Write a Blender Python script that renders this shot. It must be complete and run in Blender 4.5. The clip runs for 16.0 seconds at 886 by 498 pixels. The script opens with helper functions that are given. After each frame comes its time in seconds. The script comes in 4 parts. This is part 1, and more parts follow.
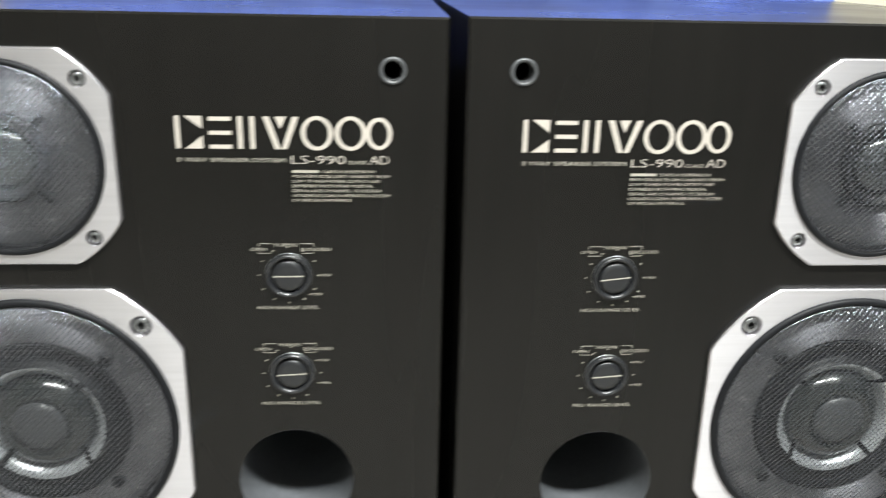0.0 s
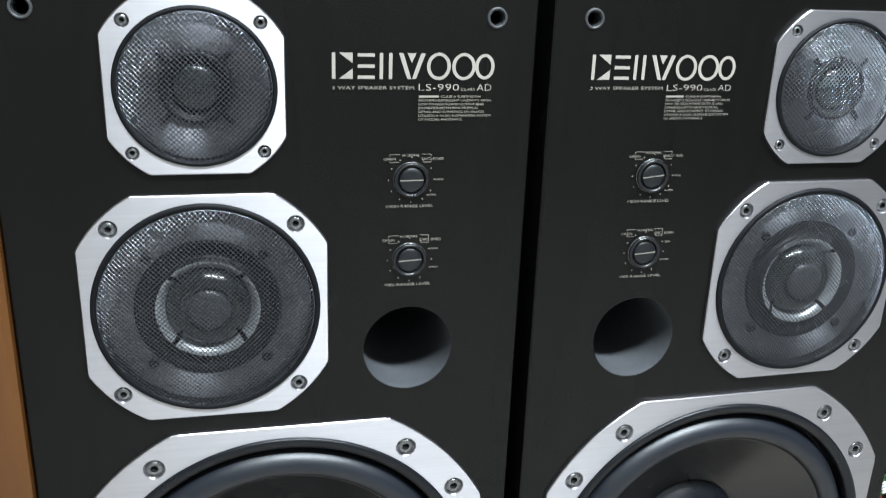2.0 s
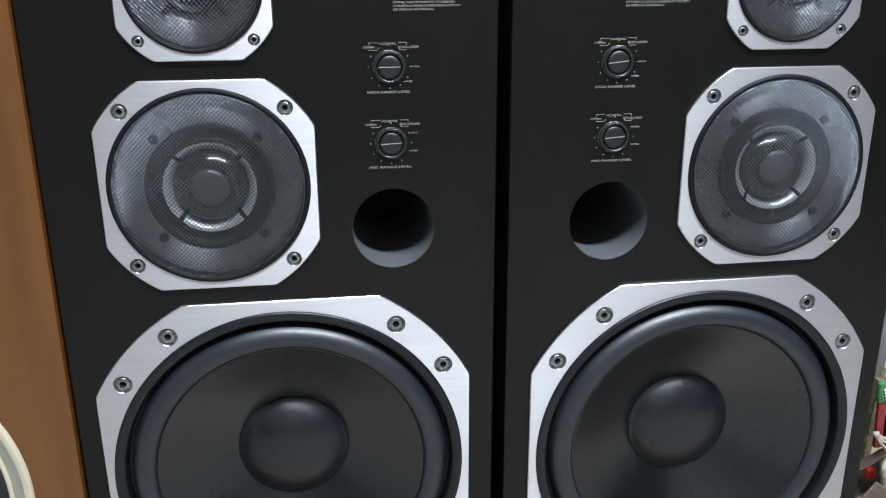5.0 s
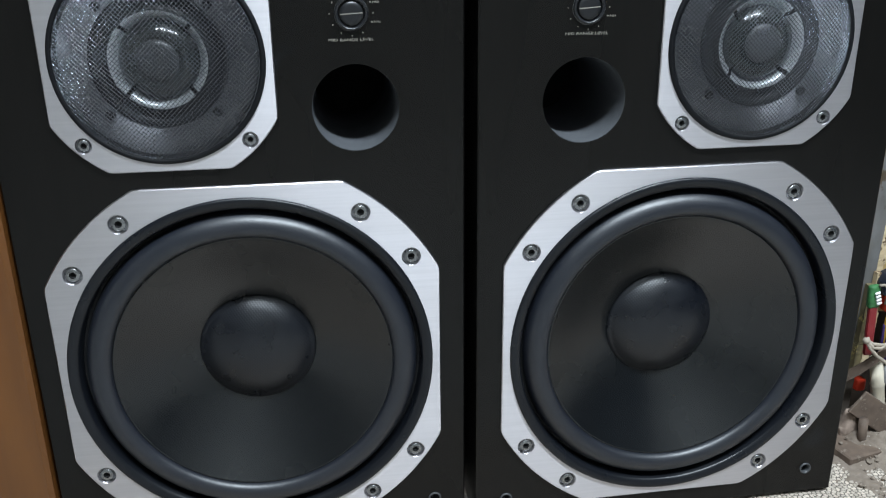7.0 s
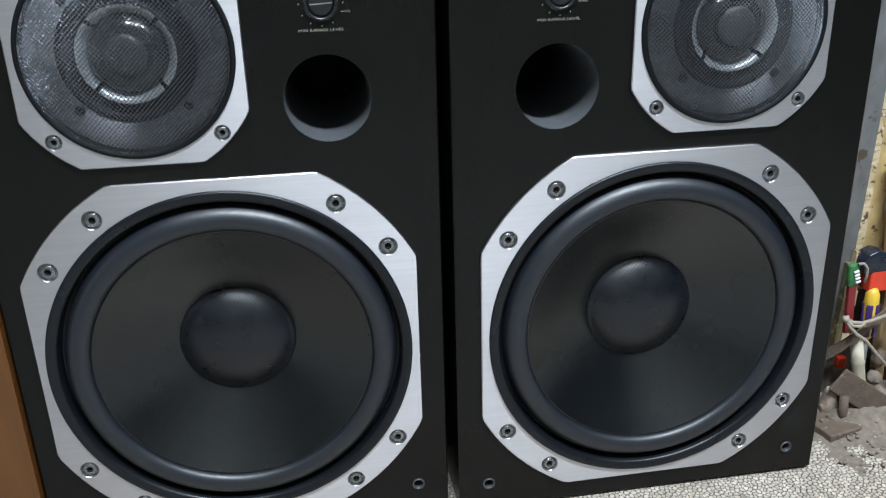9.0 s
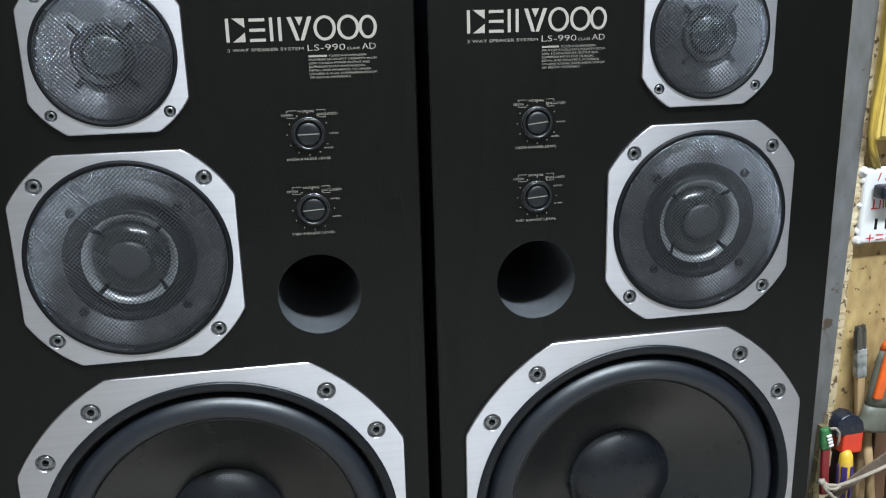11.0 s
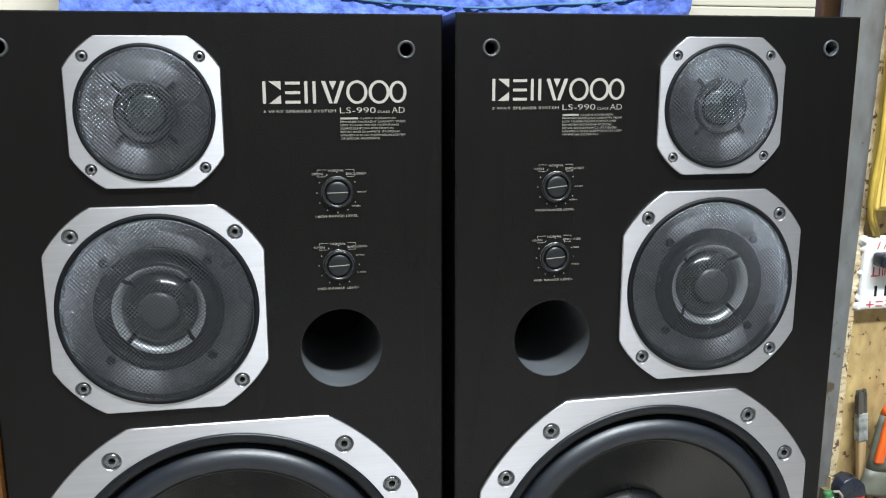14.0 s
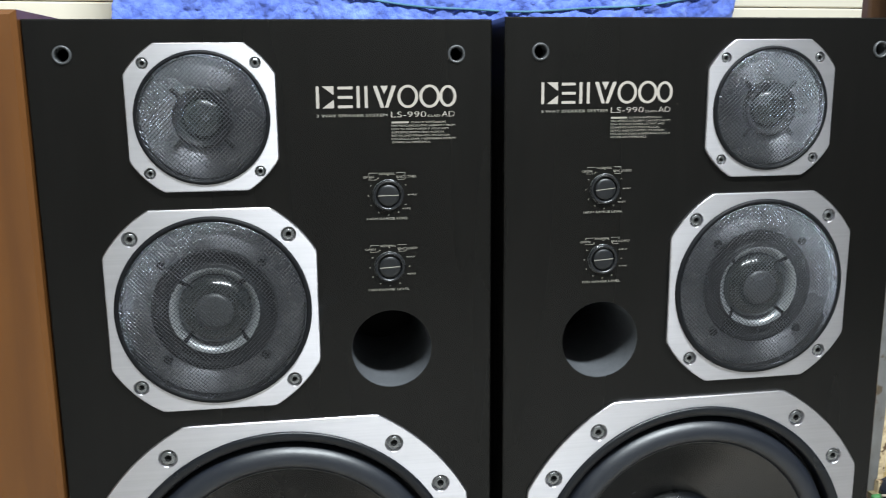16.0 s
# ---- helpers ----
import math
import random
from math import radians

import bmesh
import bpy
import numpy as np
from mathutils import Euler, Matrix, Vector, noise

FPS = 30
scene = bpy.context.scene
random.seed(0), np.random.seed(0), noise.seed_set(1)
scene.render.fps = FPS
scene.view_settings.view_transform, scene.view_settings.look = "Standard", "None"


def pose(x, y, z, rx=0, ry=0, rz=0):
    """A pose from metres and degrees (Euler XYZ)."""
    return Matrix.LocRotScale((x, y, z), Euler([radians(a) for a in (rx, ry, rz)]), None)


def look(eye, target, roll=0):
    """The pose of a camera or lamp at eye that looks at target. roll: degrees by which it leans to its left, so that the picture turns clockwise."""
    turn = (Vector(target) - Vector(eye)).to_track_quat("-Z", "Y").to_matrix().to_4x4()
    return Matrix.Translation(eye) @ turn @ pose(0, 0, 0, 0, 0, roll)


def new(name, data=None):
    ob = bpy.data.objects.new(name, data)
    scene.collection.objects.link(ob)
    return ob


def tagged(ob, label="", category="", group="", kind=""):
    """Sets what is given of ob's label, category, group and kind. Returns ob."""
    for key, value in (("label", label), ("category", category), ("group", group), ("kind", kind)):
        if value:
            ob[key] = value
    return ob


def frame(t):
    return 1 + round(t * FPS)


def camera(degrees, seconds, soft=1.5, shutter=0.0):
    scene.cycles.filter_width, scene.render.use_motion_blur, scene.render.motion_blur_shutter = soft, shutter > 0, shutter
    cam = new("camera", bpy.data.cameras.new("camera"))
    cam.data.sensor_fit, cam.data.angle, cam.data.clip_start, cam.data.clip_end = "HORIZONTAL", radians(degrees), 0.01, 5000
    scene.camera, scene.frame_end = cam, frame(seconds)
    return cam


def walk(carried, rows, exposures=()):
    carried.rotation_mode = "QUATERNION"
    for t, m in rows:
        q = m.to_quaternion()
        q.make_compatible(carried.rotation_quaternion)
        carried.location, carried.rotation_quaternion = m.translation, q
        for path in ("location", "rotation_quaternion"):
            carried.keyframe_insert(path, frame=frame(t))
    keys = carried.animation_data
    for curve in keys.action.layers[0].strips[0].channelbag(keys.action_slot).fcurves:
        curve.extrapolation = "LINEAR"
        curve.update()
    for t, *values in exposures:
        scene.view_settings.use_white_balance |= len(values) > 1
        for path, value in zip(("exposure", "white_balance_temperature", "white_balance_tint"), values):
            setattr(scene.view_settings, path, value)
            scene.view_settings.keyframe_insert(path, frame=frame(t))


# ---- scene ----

# ---- camera and its walk ----
cam = camera(54.25, 16.0, soft=1.1, shutter=0.4)
PATH = [
    (0.0, -0.0432, -0.4693, 0.7498, -5.99, -18.85, 1.62),
    (0.5, -0.1247, -0.4958, 0.7429, -4.47, -18.68, 1.48),
    (1.0, -0.2070, -0.5217, 0.7510, -6.79, -19.12, 1.65),
    (1.5, -0.2395, -0.5752, 0.7537, -11.49, -18.85, 2.78),
    (2.0, -0.2244, -0.6070, 0.7317, -15.03, -18.95, 2.37),
    (2.5, -0.2255, -0.6182, 0.7173, -11.85, -20.02, 1.36),
    (3.0, -0.2047, -0.6447, 0.6942, -10.13, -20.56, 0.84),
    (3.2, -0.1934, -0.6524, 0.6886, -10.27, -20.67, 0.82),
    (5.3, -0.1530, -0.7141, 0.6398, -9.16, -18.44, -0.17),
    (5.5, -0.1482, -0.7122, 0.6294, -9.15, -18.64, -0.22),
    (6.0, -0.1351, -0.7024, 0.6002, -9.42, -19.18, -0.40),
    (6.5, -0.1271, -0.6977, 0.5809, -9.53, -20.36, -0.60),
    (7.0, -0.1290, -0.7024, 0.5683, -9.40, -20.55, -0.31),
    (7.5, -0.1274, -0.7058, 0.5511, -9.24, -21.36, 0.13),
    (8.0, -0.1258, -0.7085, 0.5510, -9.56, -21.57, 0.22),
    (8.5, -0.1216, -0.7071, 0.5587, -9.53, -22.08, -0.36),
    (9.0, -0.1131, -0.7008, 0.5772, -9.81, -22.04, -1.27),
    (9.5, -0.1009, -0.7037, 0.6063, -9.80, -21.17, -2.24),
    (10.0, -0.1097, -0.7069, 0.6301, -10.69, -19.66, -1.93),
    (10.2, -0.1102, -0.7099, 0.6431, -10.65, -18.47, -1.84),
    (12.3, -0.1195, -0.7120, 0.6771, -11.83, -14.66, -0.39),
    (12.5, -0.1201, -0.7087, 0.6794, -11.78, -14.69, -0.53),
    (13.0, -0.1321, -0.7010, 0.6727, -12.05, -14.14, -0.78),
    (13.5, -0.1361, -0.7032, 0.6661, -11.97, -13.13, -0.61),
    (14.0, -0.1488, -0.7276, 0.6716, -12.01, -11.77, 0.18),
    (14.5, -0.1550, -0.7440, 0.6756, -11.87, -11.50, 0.65),
    (15.0, -0.1587, -0.7384, 0.6686, -11.87, -11.20, 0.77),
    (15.5, -0.1573, -0.7396, 0.6704, -11.43, -11.18, 0.50),
    (16.0, -0.1678, -0.7334, 0.6727, -10.01, -11.58, -0.25),
]


def stand(x, y, z, yaw, pitch, roll):
    return pose(x, y, z, 90 + pitch, 0, yaw) @ pose(0, 0, 0, 0, 0, roll)


EXPOSURES = [(0.0, 0.62, 7140, 11), (0.5, 0.66, 7140, 11), (1.0, 0.36, 6820, 10), (1.5, 0.12, 6520, 10), (2.0, 0.12, 6340, 10), (3.0, 0.08, 6330, 10), (5.5, 0.04, 6230, 10),
             (7.0, -0.21, 6170, 10), (9.0, -0.24, 6170, 10), (10.0, -0.19, 6230, 10), (12.5, -0.19, 6330, 10), (14.0, 0.05, 6530, 10), (16.0, 0.06, 6580, 10)]
walk(cam, [(t, stand(*r)) for t, *r in PATH], EXPOSURES)

# ---- world and lights ----
world = bpy.data.worlds.new("room_air")
world.use_nodes = True
world.node_tree.nodes["Background"].inputs[0].default_value = (0.75, 0.85, 1.0, 1)
world.node_tree.nodes["Background"].inputs[1].default_value = 0.05
scene.world = world


def area_lamp(name, m, sx, sy, power, colour):
    data = bpy.data.lights.new(name, "AREA")
    data.shape, data.size, data.size_y, data.energy, data.color = "RECTANGLE", sx, sy, power, colour
    ob = new(name, data)
    ob.matrix_world = m
    return ob


area_lamp("ceiling_lamp", look((0.27, -1.05, 2.3), (0.27, -0.42, 0.0)), 1.5, 0.16, 134, (0.855, 0.95, 1.0))

# ---- materials ----


def material(name, base, rough=0.5, metal=0.0, second=None, scale=40.0, blotch=4.0, vary=0.25, bump=0.15,
             rough_vary=0.1, stretch=(1, 1, 1), coat=0.0, aniso=0.0, turned_finish=False, specular=0.5, sheen=0.0, island=0.0, depth=0.001, specks=None, weave=0.0):
    """A surface with grain at one scale and blotches at another."""
    mt = bpy.data.materials.new(name)
    mt.use_nodes = True
    nt = mt.node_tree
    bs = nt.nodes["Principled BSDF"]
    co = nt.nodes.new("ShaderNodeTexCoord")
    mp = nt.nodes.new("ShaderNodeMapping")
    mp.inputs["Scale"].default_value = stretch
    nt.links.new(co.outputs["Object"], mp.inputs[0])
    fine = nt.nodes.new("ShaderNodeTexNoise")
    fine.inputs["Scale"].default_value, fine.inputs["Detail"].default_value = scale, 5
    big = nt.nodes.new("ShaderNodeTexNoise")
    big.inputs["Scale"].default_value, big.inputs["Detail"].default_value = blotch, 3
    nt.links.new(mp.outputs[0], fine.inputs["Vector"])
    nt.links.new(mp.outputs[0], big.inputs["Vector"])
    add = nt.nodes.new("ShaderNodeMath")
    add.operation = "ADD"
    nt.links.new(fine.outputs[0], add.inputs[0])
    nt.links.new(big.outputs[0], add.inputs[1])
    rng = nt.nodes.new("ShaderNodeMapRange")
    rng.inputs[1].default_value, rng.inputs[2].default_value = 0.65, 1.35
    nt.links.new(add.outputs[0], rng.inputs[0])
    if second is None:
        second = tuple(c * (1 - vary) for c in base)
        base = tuple(min(1, c * (1 + vary)) for c in base)
    mix = nt.nodes.new("ShaderNodeMix")
    mix.data_type = "RGBA"
    mix.inputs[6].default_value, mix.inputs[7].default_value = (*base, 1), (*second, 1)
    nt.links.new(rng.outputs[0], mix.inputs[0])
    colour = mix.outputs[2]
    if island:
        geo = nt.nodes.new("ShaderNodeNewGeometry")
        hsv = nt.nodes.new("ShaderNodeHueSaturation")
        r2 = nt.nodes.new("ShaderNodeMapRange")
        r2.inputs[3].default_value, r2.inputs[4].default_value = 1 - island, 1 + island * 0.5
        nt.links.new(geo.outputs["Random Per Island"], r2.inputs[0])
        nt.links.new(r2.outputs[0], hsv.inputs["Value"])
        nt.links.new(colour, hsv.inputs["Color"])
        colour = hsv.outputs[0]
    if specks:
        tint, size, level = specks
        sp = nt.nodes.new("ShaderNodeTexNoise")
        sp.inputs["Scale"].default_value, sp.inputs["Detail"].default_value, sp.inputs["Roughness"].default_value = size, 6, 0.65
        nt.links.new(co.outputs["Object"], sp.inputs["Vector"])
        cut = nt.nodes.new("ShaderNodeMapRange")
        cut.inputs[1].default_value, cut.inputs[2].default_value = level, level + 0.05
        nt.links.new(sp.outputs[0], cut.inputs[0])
        mx = nt.nodes.new("ShaderNodeMix")
        mx.data_type = "RGBA"
        mx.inputs[7].default_value = (*tint, 1)
        nt.links.new(cut.outputs[0], mx.inputs[0])
        nt.links.new(colour, mx.inputs[6])
        colour = mx.outputs[2]
    nt.links.new(colour, bs.inputs["Base Color"])
    rr = nt.nodes.new("ShaderNodeMapRange")
    rr.inputs[3].default_value, rr.inputs[4].default_value = max(0.02, rough - rough_vary), min(1, rough + rough_vary)
    nt.links.new(big.outputs[0], rr.inputs[0])
    rr.inputs[1].default_value, rr.inputs[2].default_value = 0.3, 0.7
    nt.links.new(rr.outputs[0], bs.inputs["Roughness"])
    bs.inputs["Metallic"].default_value = metal
    bs.inputs["Specular IOR Level"].default_value = specular
    bs.inputs["Coat Weight"].default_value = coat
    bs.inputs["Sheen Weight"].default_value = sheen
    if aniso:
        bs.inputs["Anisotropic"].default_value = aniso
        if turned_finish:
            tan = nt.nodes.new("ShaderNodeTangent")
            tan.direction_type, tan.axis = "RADIAL", "Y"
            bs.inputs["Anisotropic Rotation"].default_value = 0.25
        else:
            tan = nt.nodes.new("ShaderNodeCombineXYZ")
            tan.inputs[2].default_value = 1.0
        nt.links.new(tan.outputs[0], bs.inputs["Tangent"])
    if bump:
        bp = nt.nodes.new("ShaderNodeBump")
        bp.inputs["Strength"].default_value, bp.inputs["Distance"].default_value = bump, depth
        height = fine.outputs[0]
        if weave:
            # threads crossing at a slant, weave apart
            rows = []
            for turn in (38, -52):
                wm = nt.nodes.new("ShaderNodeMapping")
                wm.inputs["Rotation"].default_value = (0, math.radians(turn), 0)
                nt.links.new(co.outputs["Object"], wm.inputs[0])
                wv = nt.nodes.new("ShaderNodeTexWave")
                wv.bands_direction = "X"
                wv.inputs["Scale"].default_value = 0.314 / weave
                wv.inputs["Distortion"].default_value = 0.3
                nt.links.new(wm.outputs[0], wv.inputs["Vector"])
                rows.append(wv)
            knit = nt.nodes.new("ShaderNodeMath")
            knit.operation = "MULTIPLY"
            nt.links.new(rows[0].outputs["Fac"], knit.inputs[0])
            nt.links.new(rows[1].outputs["Fac"], knit.inputs[1])
            both = nt.nodes.new("ShaderNodeMath")
            both.operation = "MULTIPLY_ADD"
            both.inputs[1].default_value = 0.35
            nt.links.new(fine.outputs[0], both.inputs[0])
            nt.links.new(knit.outputs[0], both.inputs[2])
            height = both.outputs[0]
        nt.links.new(height, bp.inputs["Height"])
        nt.links.new(bp.outputs[0], bs.inputs["Normal"])
    return mt


M_VINYL = material("black_ash_vinyl", (0.0041, 0.0037, 0.0033), 0.29, vary=0.25, scale=160, blotch=7, stretch=(1, 1, 0.09), bump=0.12, depth=0.0004, rough_vary=0.08, specular=0.26, specks=((0.0070, 0.0076, 0.0084), 9, 0.63))
M_ALU = material("brushed_aluminium", (0.615, 0.595, 0.622), 0.425, 1.0, vary=0.07, scale=500, blotch=8, stretch=(0.03, 1, 1), bump=0.03, depth=0.0002, rough_vary=0.05, aniso=0.85)
M_RUBBER = material("black_rubber", (0.0055, 0.0065, 0.0090), 0.33, specular=0.35, scale=900, blotch=20, bump=0.08, depth=0.0003)
M_RING = material("matt_black_ring", (0.0045, 0.0048, 0.0060), 0.55, specular=0.18, scale=900, blotch=20, bump=0.08, depth=0.0003)
M_SURROUND = material("rubber_surround", (0.0095, 0.0118, 0.0175), 0.42, scale=420, blotch=30, bump=0.28, depth=0.0005, specular=0.68, second=(0.0070, 0.0085, 0.0135), rough_vary=0.05)
M_CONE = material("woven_cone", (0.0030, 0.0040, 0.0052), 0.25, scale=700, blotch=16, bump=0.06, depth=0.0004, second=(0.0024, 0.0031, 0.0038), specular=0.62, rough_vary=0.05, weave=0.0019, specks=((0.07, 0.07, 0.075), 420, 0.72))
M_CAP = material("dust_cap_cloth", (0.0036, 0.0044, 0.0068), 0.32, scale=900, blotch=40, bump=0.20, depth=0.0005, second=(0.0056, 0.0067, 0.0096), coat=0.06, weave=0.0022, specks=((0.05, 0.052, 0.058), 380, 0.71))
M_GROOVE = material("shadow_black_foam", (0.006, 0.006, 0.007), 0.8, scale=400, bump=0.2)
M_WIRE = material("silver_grille_wire", (0.135, 0.140, 0.158), 0.23, 0.97, vary=0.12, scale=900, blotch=30, bump=0)
M_FLANGE = material("grey_metal_flange", (0.235, 0.235, 0.258), 0.42, 0.95, vary=0.22, scale=300, blotch=60, bump=0.015, aniso=0.96, turned_finish=True, specks=((0.44, 0.44, 0.46), 160, 0.62))
M_DARKRING = material("dark_plastic_ring", (0.005, 0.0055, 0.0068), 0.5, specular=0.3, scale=300, blotch=30, bump=0.05)
M_SILVER = material("silver_plastic_ring", (0.42, 0.435, 0.455), 0.35, 0.5, vary=0.1, scale=200, bump=0.02)
M_DOME = material("grey_dome_film", (0.013, 0.016, 0.0155), 0.2, scale=200, blotch=30, bump=0.05, coat=0.6)
M_SCREW = material("black_zinc_screw", (0.25, 0.255, 0.26), 0.26, 0.9, vary=0.25, scale=600, blotch=60, bump=0.05)
# Near-black holding the shade inside holes and slots; also colours rim chips.
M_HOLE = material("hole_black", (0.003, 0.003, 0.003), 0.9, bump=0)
M_PRINT = material("cream_screen_print", (0.35, 0.315, 0.28), 0.5, vary=0.12, scale=800, blotch=60, bump=0)
M_PRINT2 = material("grey_screen_print", (0.27, 0.25, 0.215), 0.5, vary=0.08, scale=800, blotch=60, bump=0)
M_PORT = material("port_plastic", (0.050, 0.052, 0.055), 0.38, vary=0.15, scale=300, blotch=20, bump=0.05)
M_PORTWALL = material("port_tube_plastic", (0.076, 0.080, 0.087), 0.5, vary=0.15, scale=300, blotch=20, bump=0.05)
M_KNOB = material("glossy_black_plastic", (0.012, 0.0125, 0.014), 0.22, vary=0.2, scale=300, blotch=40, bump=0.02)
M_DIAL = material("satin_black_plastic", (0.009, 0.0095, 0.011), 0.34, vary=0.15, scale=300, blotch=40, bump=0.03)
M_WOOD = material("teak_veneer", (0.148, 0.056, 0.0112), 0.42, second=(0.062, 0.021, 0.005), scale=20, blotch=6, stretch=(1.9, 1, 0.17), bump=0.08, depth=0.0005)
M_CREAM = material("cream_plastic_ring", (0.50, 0.43, 0.32), 0.4, vary=0.08, scale=60, blotch=10, bump=0.03)
M_BEIGE = material("beige_grey_band", (0.27, 0.25, 0.21), 0.5, vary=0.1, scale=60, blotch=10, bump=0.03)
M_MATRIX = material("terrazzo_cement", (0.105, 0.088, 0.072), 0.6, vary=0.3, scale=220, blotch=9, bump=0.3)
M_STONE = material("terrazzo_chip", (0.65, 0.575, 0.495), 0.45, second=(0.46, 0.395, 0.325), scale=120, blotch=14, bump=0.1, depth=0.0004, island=0.30, specks=((0.25, 0.205, 0.160), 22, 0.60))
M_TOWEL = material("blue_terry", (0.155, 0.245, 0.72), 0.9, second=(0.06, 0.11, 0.47), scale=130, blotch=28, bump=0.8, depth=0.004, sheen=0.4)
M_HEM = material("teal_stitching", (0.06, 0.16, 0.24), 0.8, vary=0.3, scale=400, blotch=30, bump=0.4)
M_SIDING = material("cream_siding", (0.66, 0.60, 0.49), 0.5, vary=0.06, scale=30, blotch=5, stretch=(0.2, 1, 1), bump=0.06)
M_PLASTER = material("off_white_plaster", (0.62, 0.60, 0.56), 0.8, vary=0.08, scale=30, blotch=2, bump=0.2)
M_GREYWALL = material("grey_green_reflected_wall", (0.27, 0.27, 0.255), 0.7, vary=0.15, scale=30, blotch=2, bump=0.1)
M_DARKWALL = material("dark_reflected_wall", (0.045, 0.046, 0.048), 0.7, vary=0.12, scale=30, blotch=2, bump=0.1)
M_CEILING = material("white_ceiling", (0.72, 0.72, 0.70), 0.85, vary=0.05, scale=20, blotch=2, bump=0.1)
M_BROWN = material("brown_timber", (0.17, 0.085, 0.04), 0.55, second=(0.10, 0.05, 0.025), scale=30, blotch=6, stretch=(4, 4, 0.3), bump=0.15)
M_STEEL = material("dull_galvanised_steel", (0.27, 0.275, 0.285), 0.45, 0.5, second=(0.15, 0.142, 0.130), scale=60, blotch=9, stretch=(1, 1, 0.5), bump=0.08, specks=((0.12, 0.092, 0.062), 40, 0.61))
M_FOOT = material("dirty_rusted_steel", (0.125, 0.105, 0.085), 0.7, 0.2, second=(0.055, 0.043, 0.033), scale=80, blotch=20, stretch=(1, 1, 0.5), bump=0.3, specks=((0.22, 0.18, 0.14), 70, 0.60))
# dark brown that carries the shade of the recess behind the tools
M_RECESS_SHADE = material("recess_shade_brown", (0.050, 0.032, 0.020), 0.8, second=(0.022, 0.014, 0.010), scale=50, blotch=14, stretch=(3, 3, 0.4), bump=0.3)
M_OLIVE = material("weathered_olive_wood", (0.19, 0.155, 0.075), 0.8, second=(0.065, 0.050, 0.028), scale=110, blotch=40, stretch=(2, 2, 0.5), bump=0.5, depth=0.002, specks=((0.42, 0.33, 0.12), 90, 0.60))
M_BOARD = material("stained_plywood", (0.58, 0.42, 0.18), 0.65, second=(0.20, 0.115, 0.045), scale=60, blotch=10, stretch=(1.2, 1, 0.5), bump=0.3, specks=((0.075, 0.043, 0.020), 95, 0.585))
M_FLAKE = material("flaking_cream_paint", (0.66, 0.56, 0.38), 0.7, second=(0.33, 0.21, 0.09), scale=70, blotch=30, bump=0.5, depth=0.002, specks=((0.10, 0.058, 0.028), 105, 0.545))
M_WHITE = material("white_plastic", (0.74, 0.73, 0.72), 0.35, vary=0.04, scale=50, blotch=10, bump=0.03)
M_SPLASH = material("paint_splashed_metal", (0.55, 0.54, 0.52), 0.5, second=(0.03, 0.045, 0.04), scale=90, blotch=70, bump=0.2)
M_GLUE = material("hot_glue", (0.66, 0.63, 0.60), 0.2, vary=0.08, scale=60, blotch=20, bump=0.2, coat=0.4)
M_RED = material("red_ink", (0.55, 0.035, 0.03), 0.5, vary=0.2, scale=300, blotch=40, bump=0)
M_YELLOW = material("yellowed_box_plastic", (0.66, 0.50, 0.13), 0.5, second=(0.50, 0.34, 0.08), scale=25, blotch=8, bump=0.05)
M_CABLE = material("yellow_cable", (0.50, 0.34, 0.06), 0.5, vary=0.2, scale=60, blotch=20, bump=0.05)
M_BLACKP = material("black_tool_plastic", (0.012, 0.015, 0.025), 0.3, vary=0.2, scale=200, blotch=30, bump=0.05)
M_ORANGE = material("orange_plastic", (0.78, 0.12, 0.015), 0.4, vary=0.1, scale=90, blotch=20, bump=0.05)
M_REDP = material("red_plastic", (0.66, 0.05, 0.02), 0.4, vary=0.1, scale=90, blotch=20, bump=0.05)
M_DARKRED = material("dark_red_plastic", (0.20, 0.014, 0.018), 0.35, vary=0.2, scale=90, blotch=20, bump=0.05)
M_GREEN = material("green_bristle", (0.035, 0.15, 0.045), 0.6, vary=0.4, scale=300, blotch=60, bump=0.4)
M_YELP = material("yellow_plastic", (0.75, 0.48, 0.05), 0.4, vary=0.1, scale=90, blotch=20, bump=0.05)
M_PURPLE = material("purple_plastic", (0.05, 0.025, 0.15), 0.4, vary=0.1, scale=90, blotch=20, bump=0.05)
M_GREYGREEN = material("dirty_grey_green_rubber", (0.11, 0.11, 0.085), 0.5, vary=0.3, scale=70, blotch=20, bump=0.2)
M_BRISTLE = material("dark_bristle", (0.07, 0.062, 0.05), 0.8, vary=0.4, scale=200, blotch=30, stretch=(4, 4, 0.3), bump=0.6)
M_HANDLE = material("pale_wood", (0.42, 0.28, 0.14), 0.6, vary=0.2, scale=40, blotch=10, stretch=(4, 4, 0.3), bump=0.1)
M_RUST = material("rusty_dirty_iron", (0.16, 0.115, 0.085), 0.75, second=(0.085, 0.06, 0.045), scale=90, blotch=18, bump=0.4, depth=0.002, specks=((0.20, 0.16, 0.125), 90, 0.61))
M_DIRT = material("dried_cement_dirt", (0.25, 0.205, 0.165), 0.9, second=(0.12, 0.092, 0.070), scale=110, blotch=22, bump=0.6, depth=0.003, specks=((0.38, 0.335, 0.285), 160, 0.63))
M_CEMENT = material("pinkish_cement", (0.36, 0.275, 0.22), 0.9, second=(0.20, 0.15, 0.12), scale=140, blotch=30, bump=0.6, depth=0.003)
M_CORD = material("dirty_cord", (0.31, 0.265, 0.21), 0.7, vary=0.3, scale=300, blotch=40, bump=0.3)
M_BAMBOO = material("pale_bamboo_pipe", (0.58, 0.52, 0.41), 0.5, vary=0.12, scale=60, blotch=15, bump=0.1)



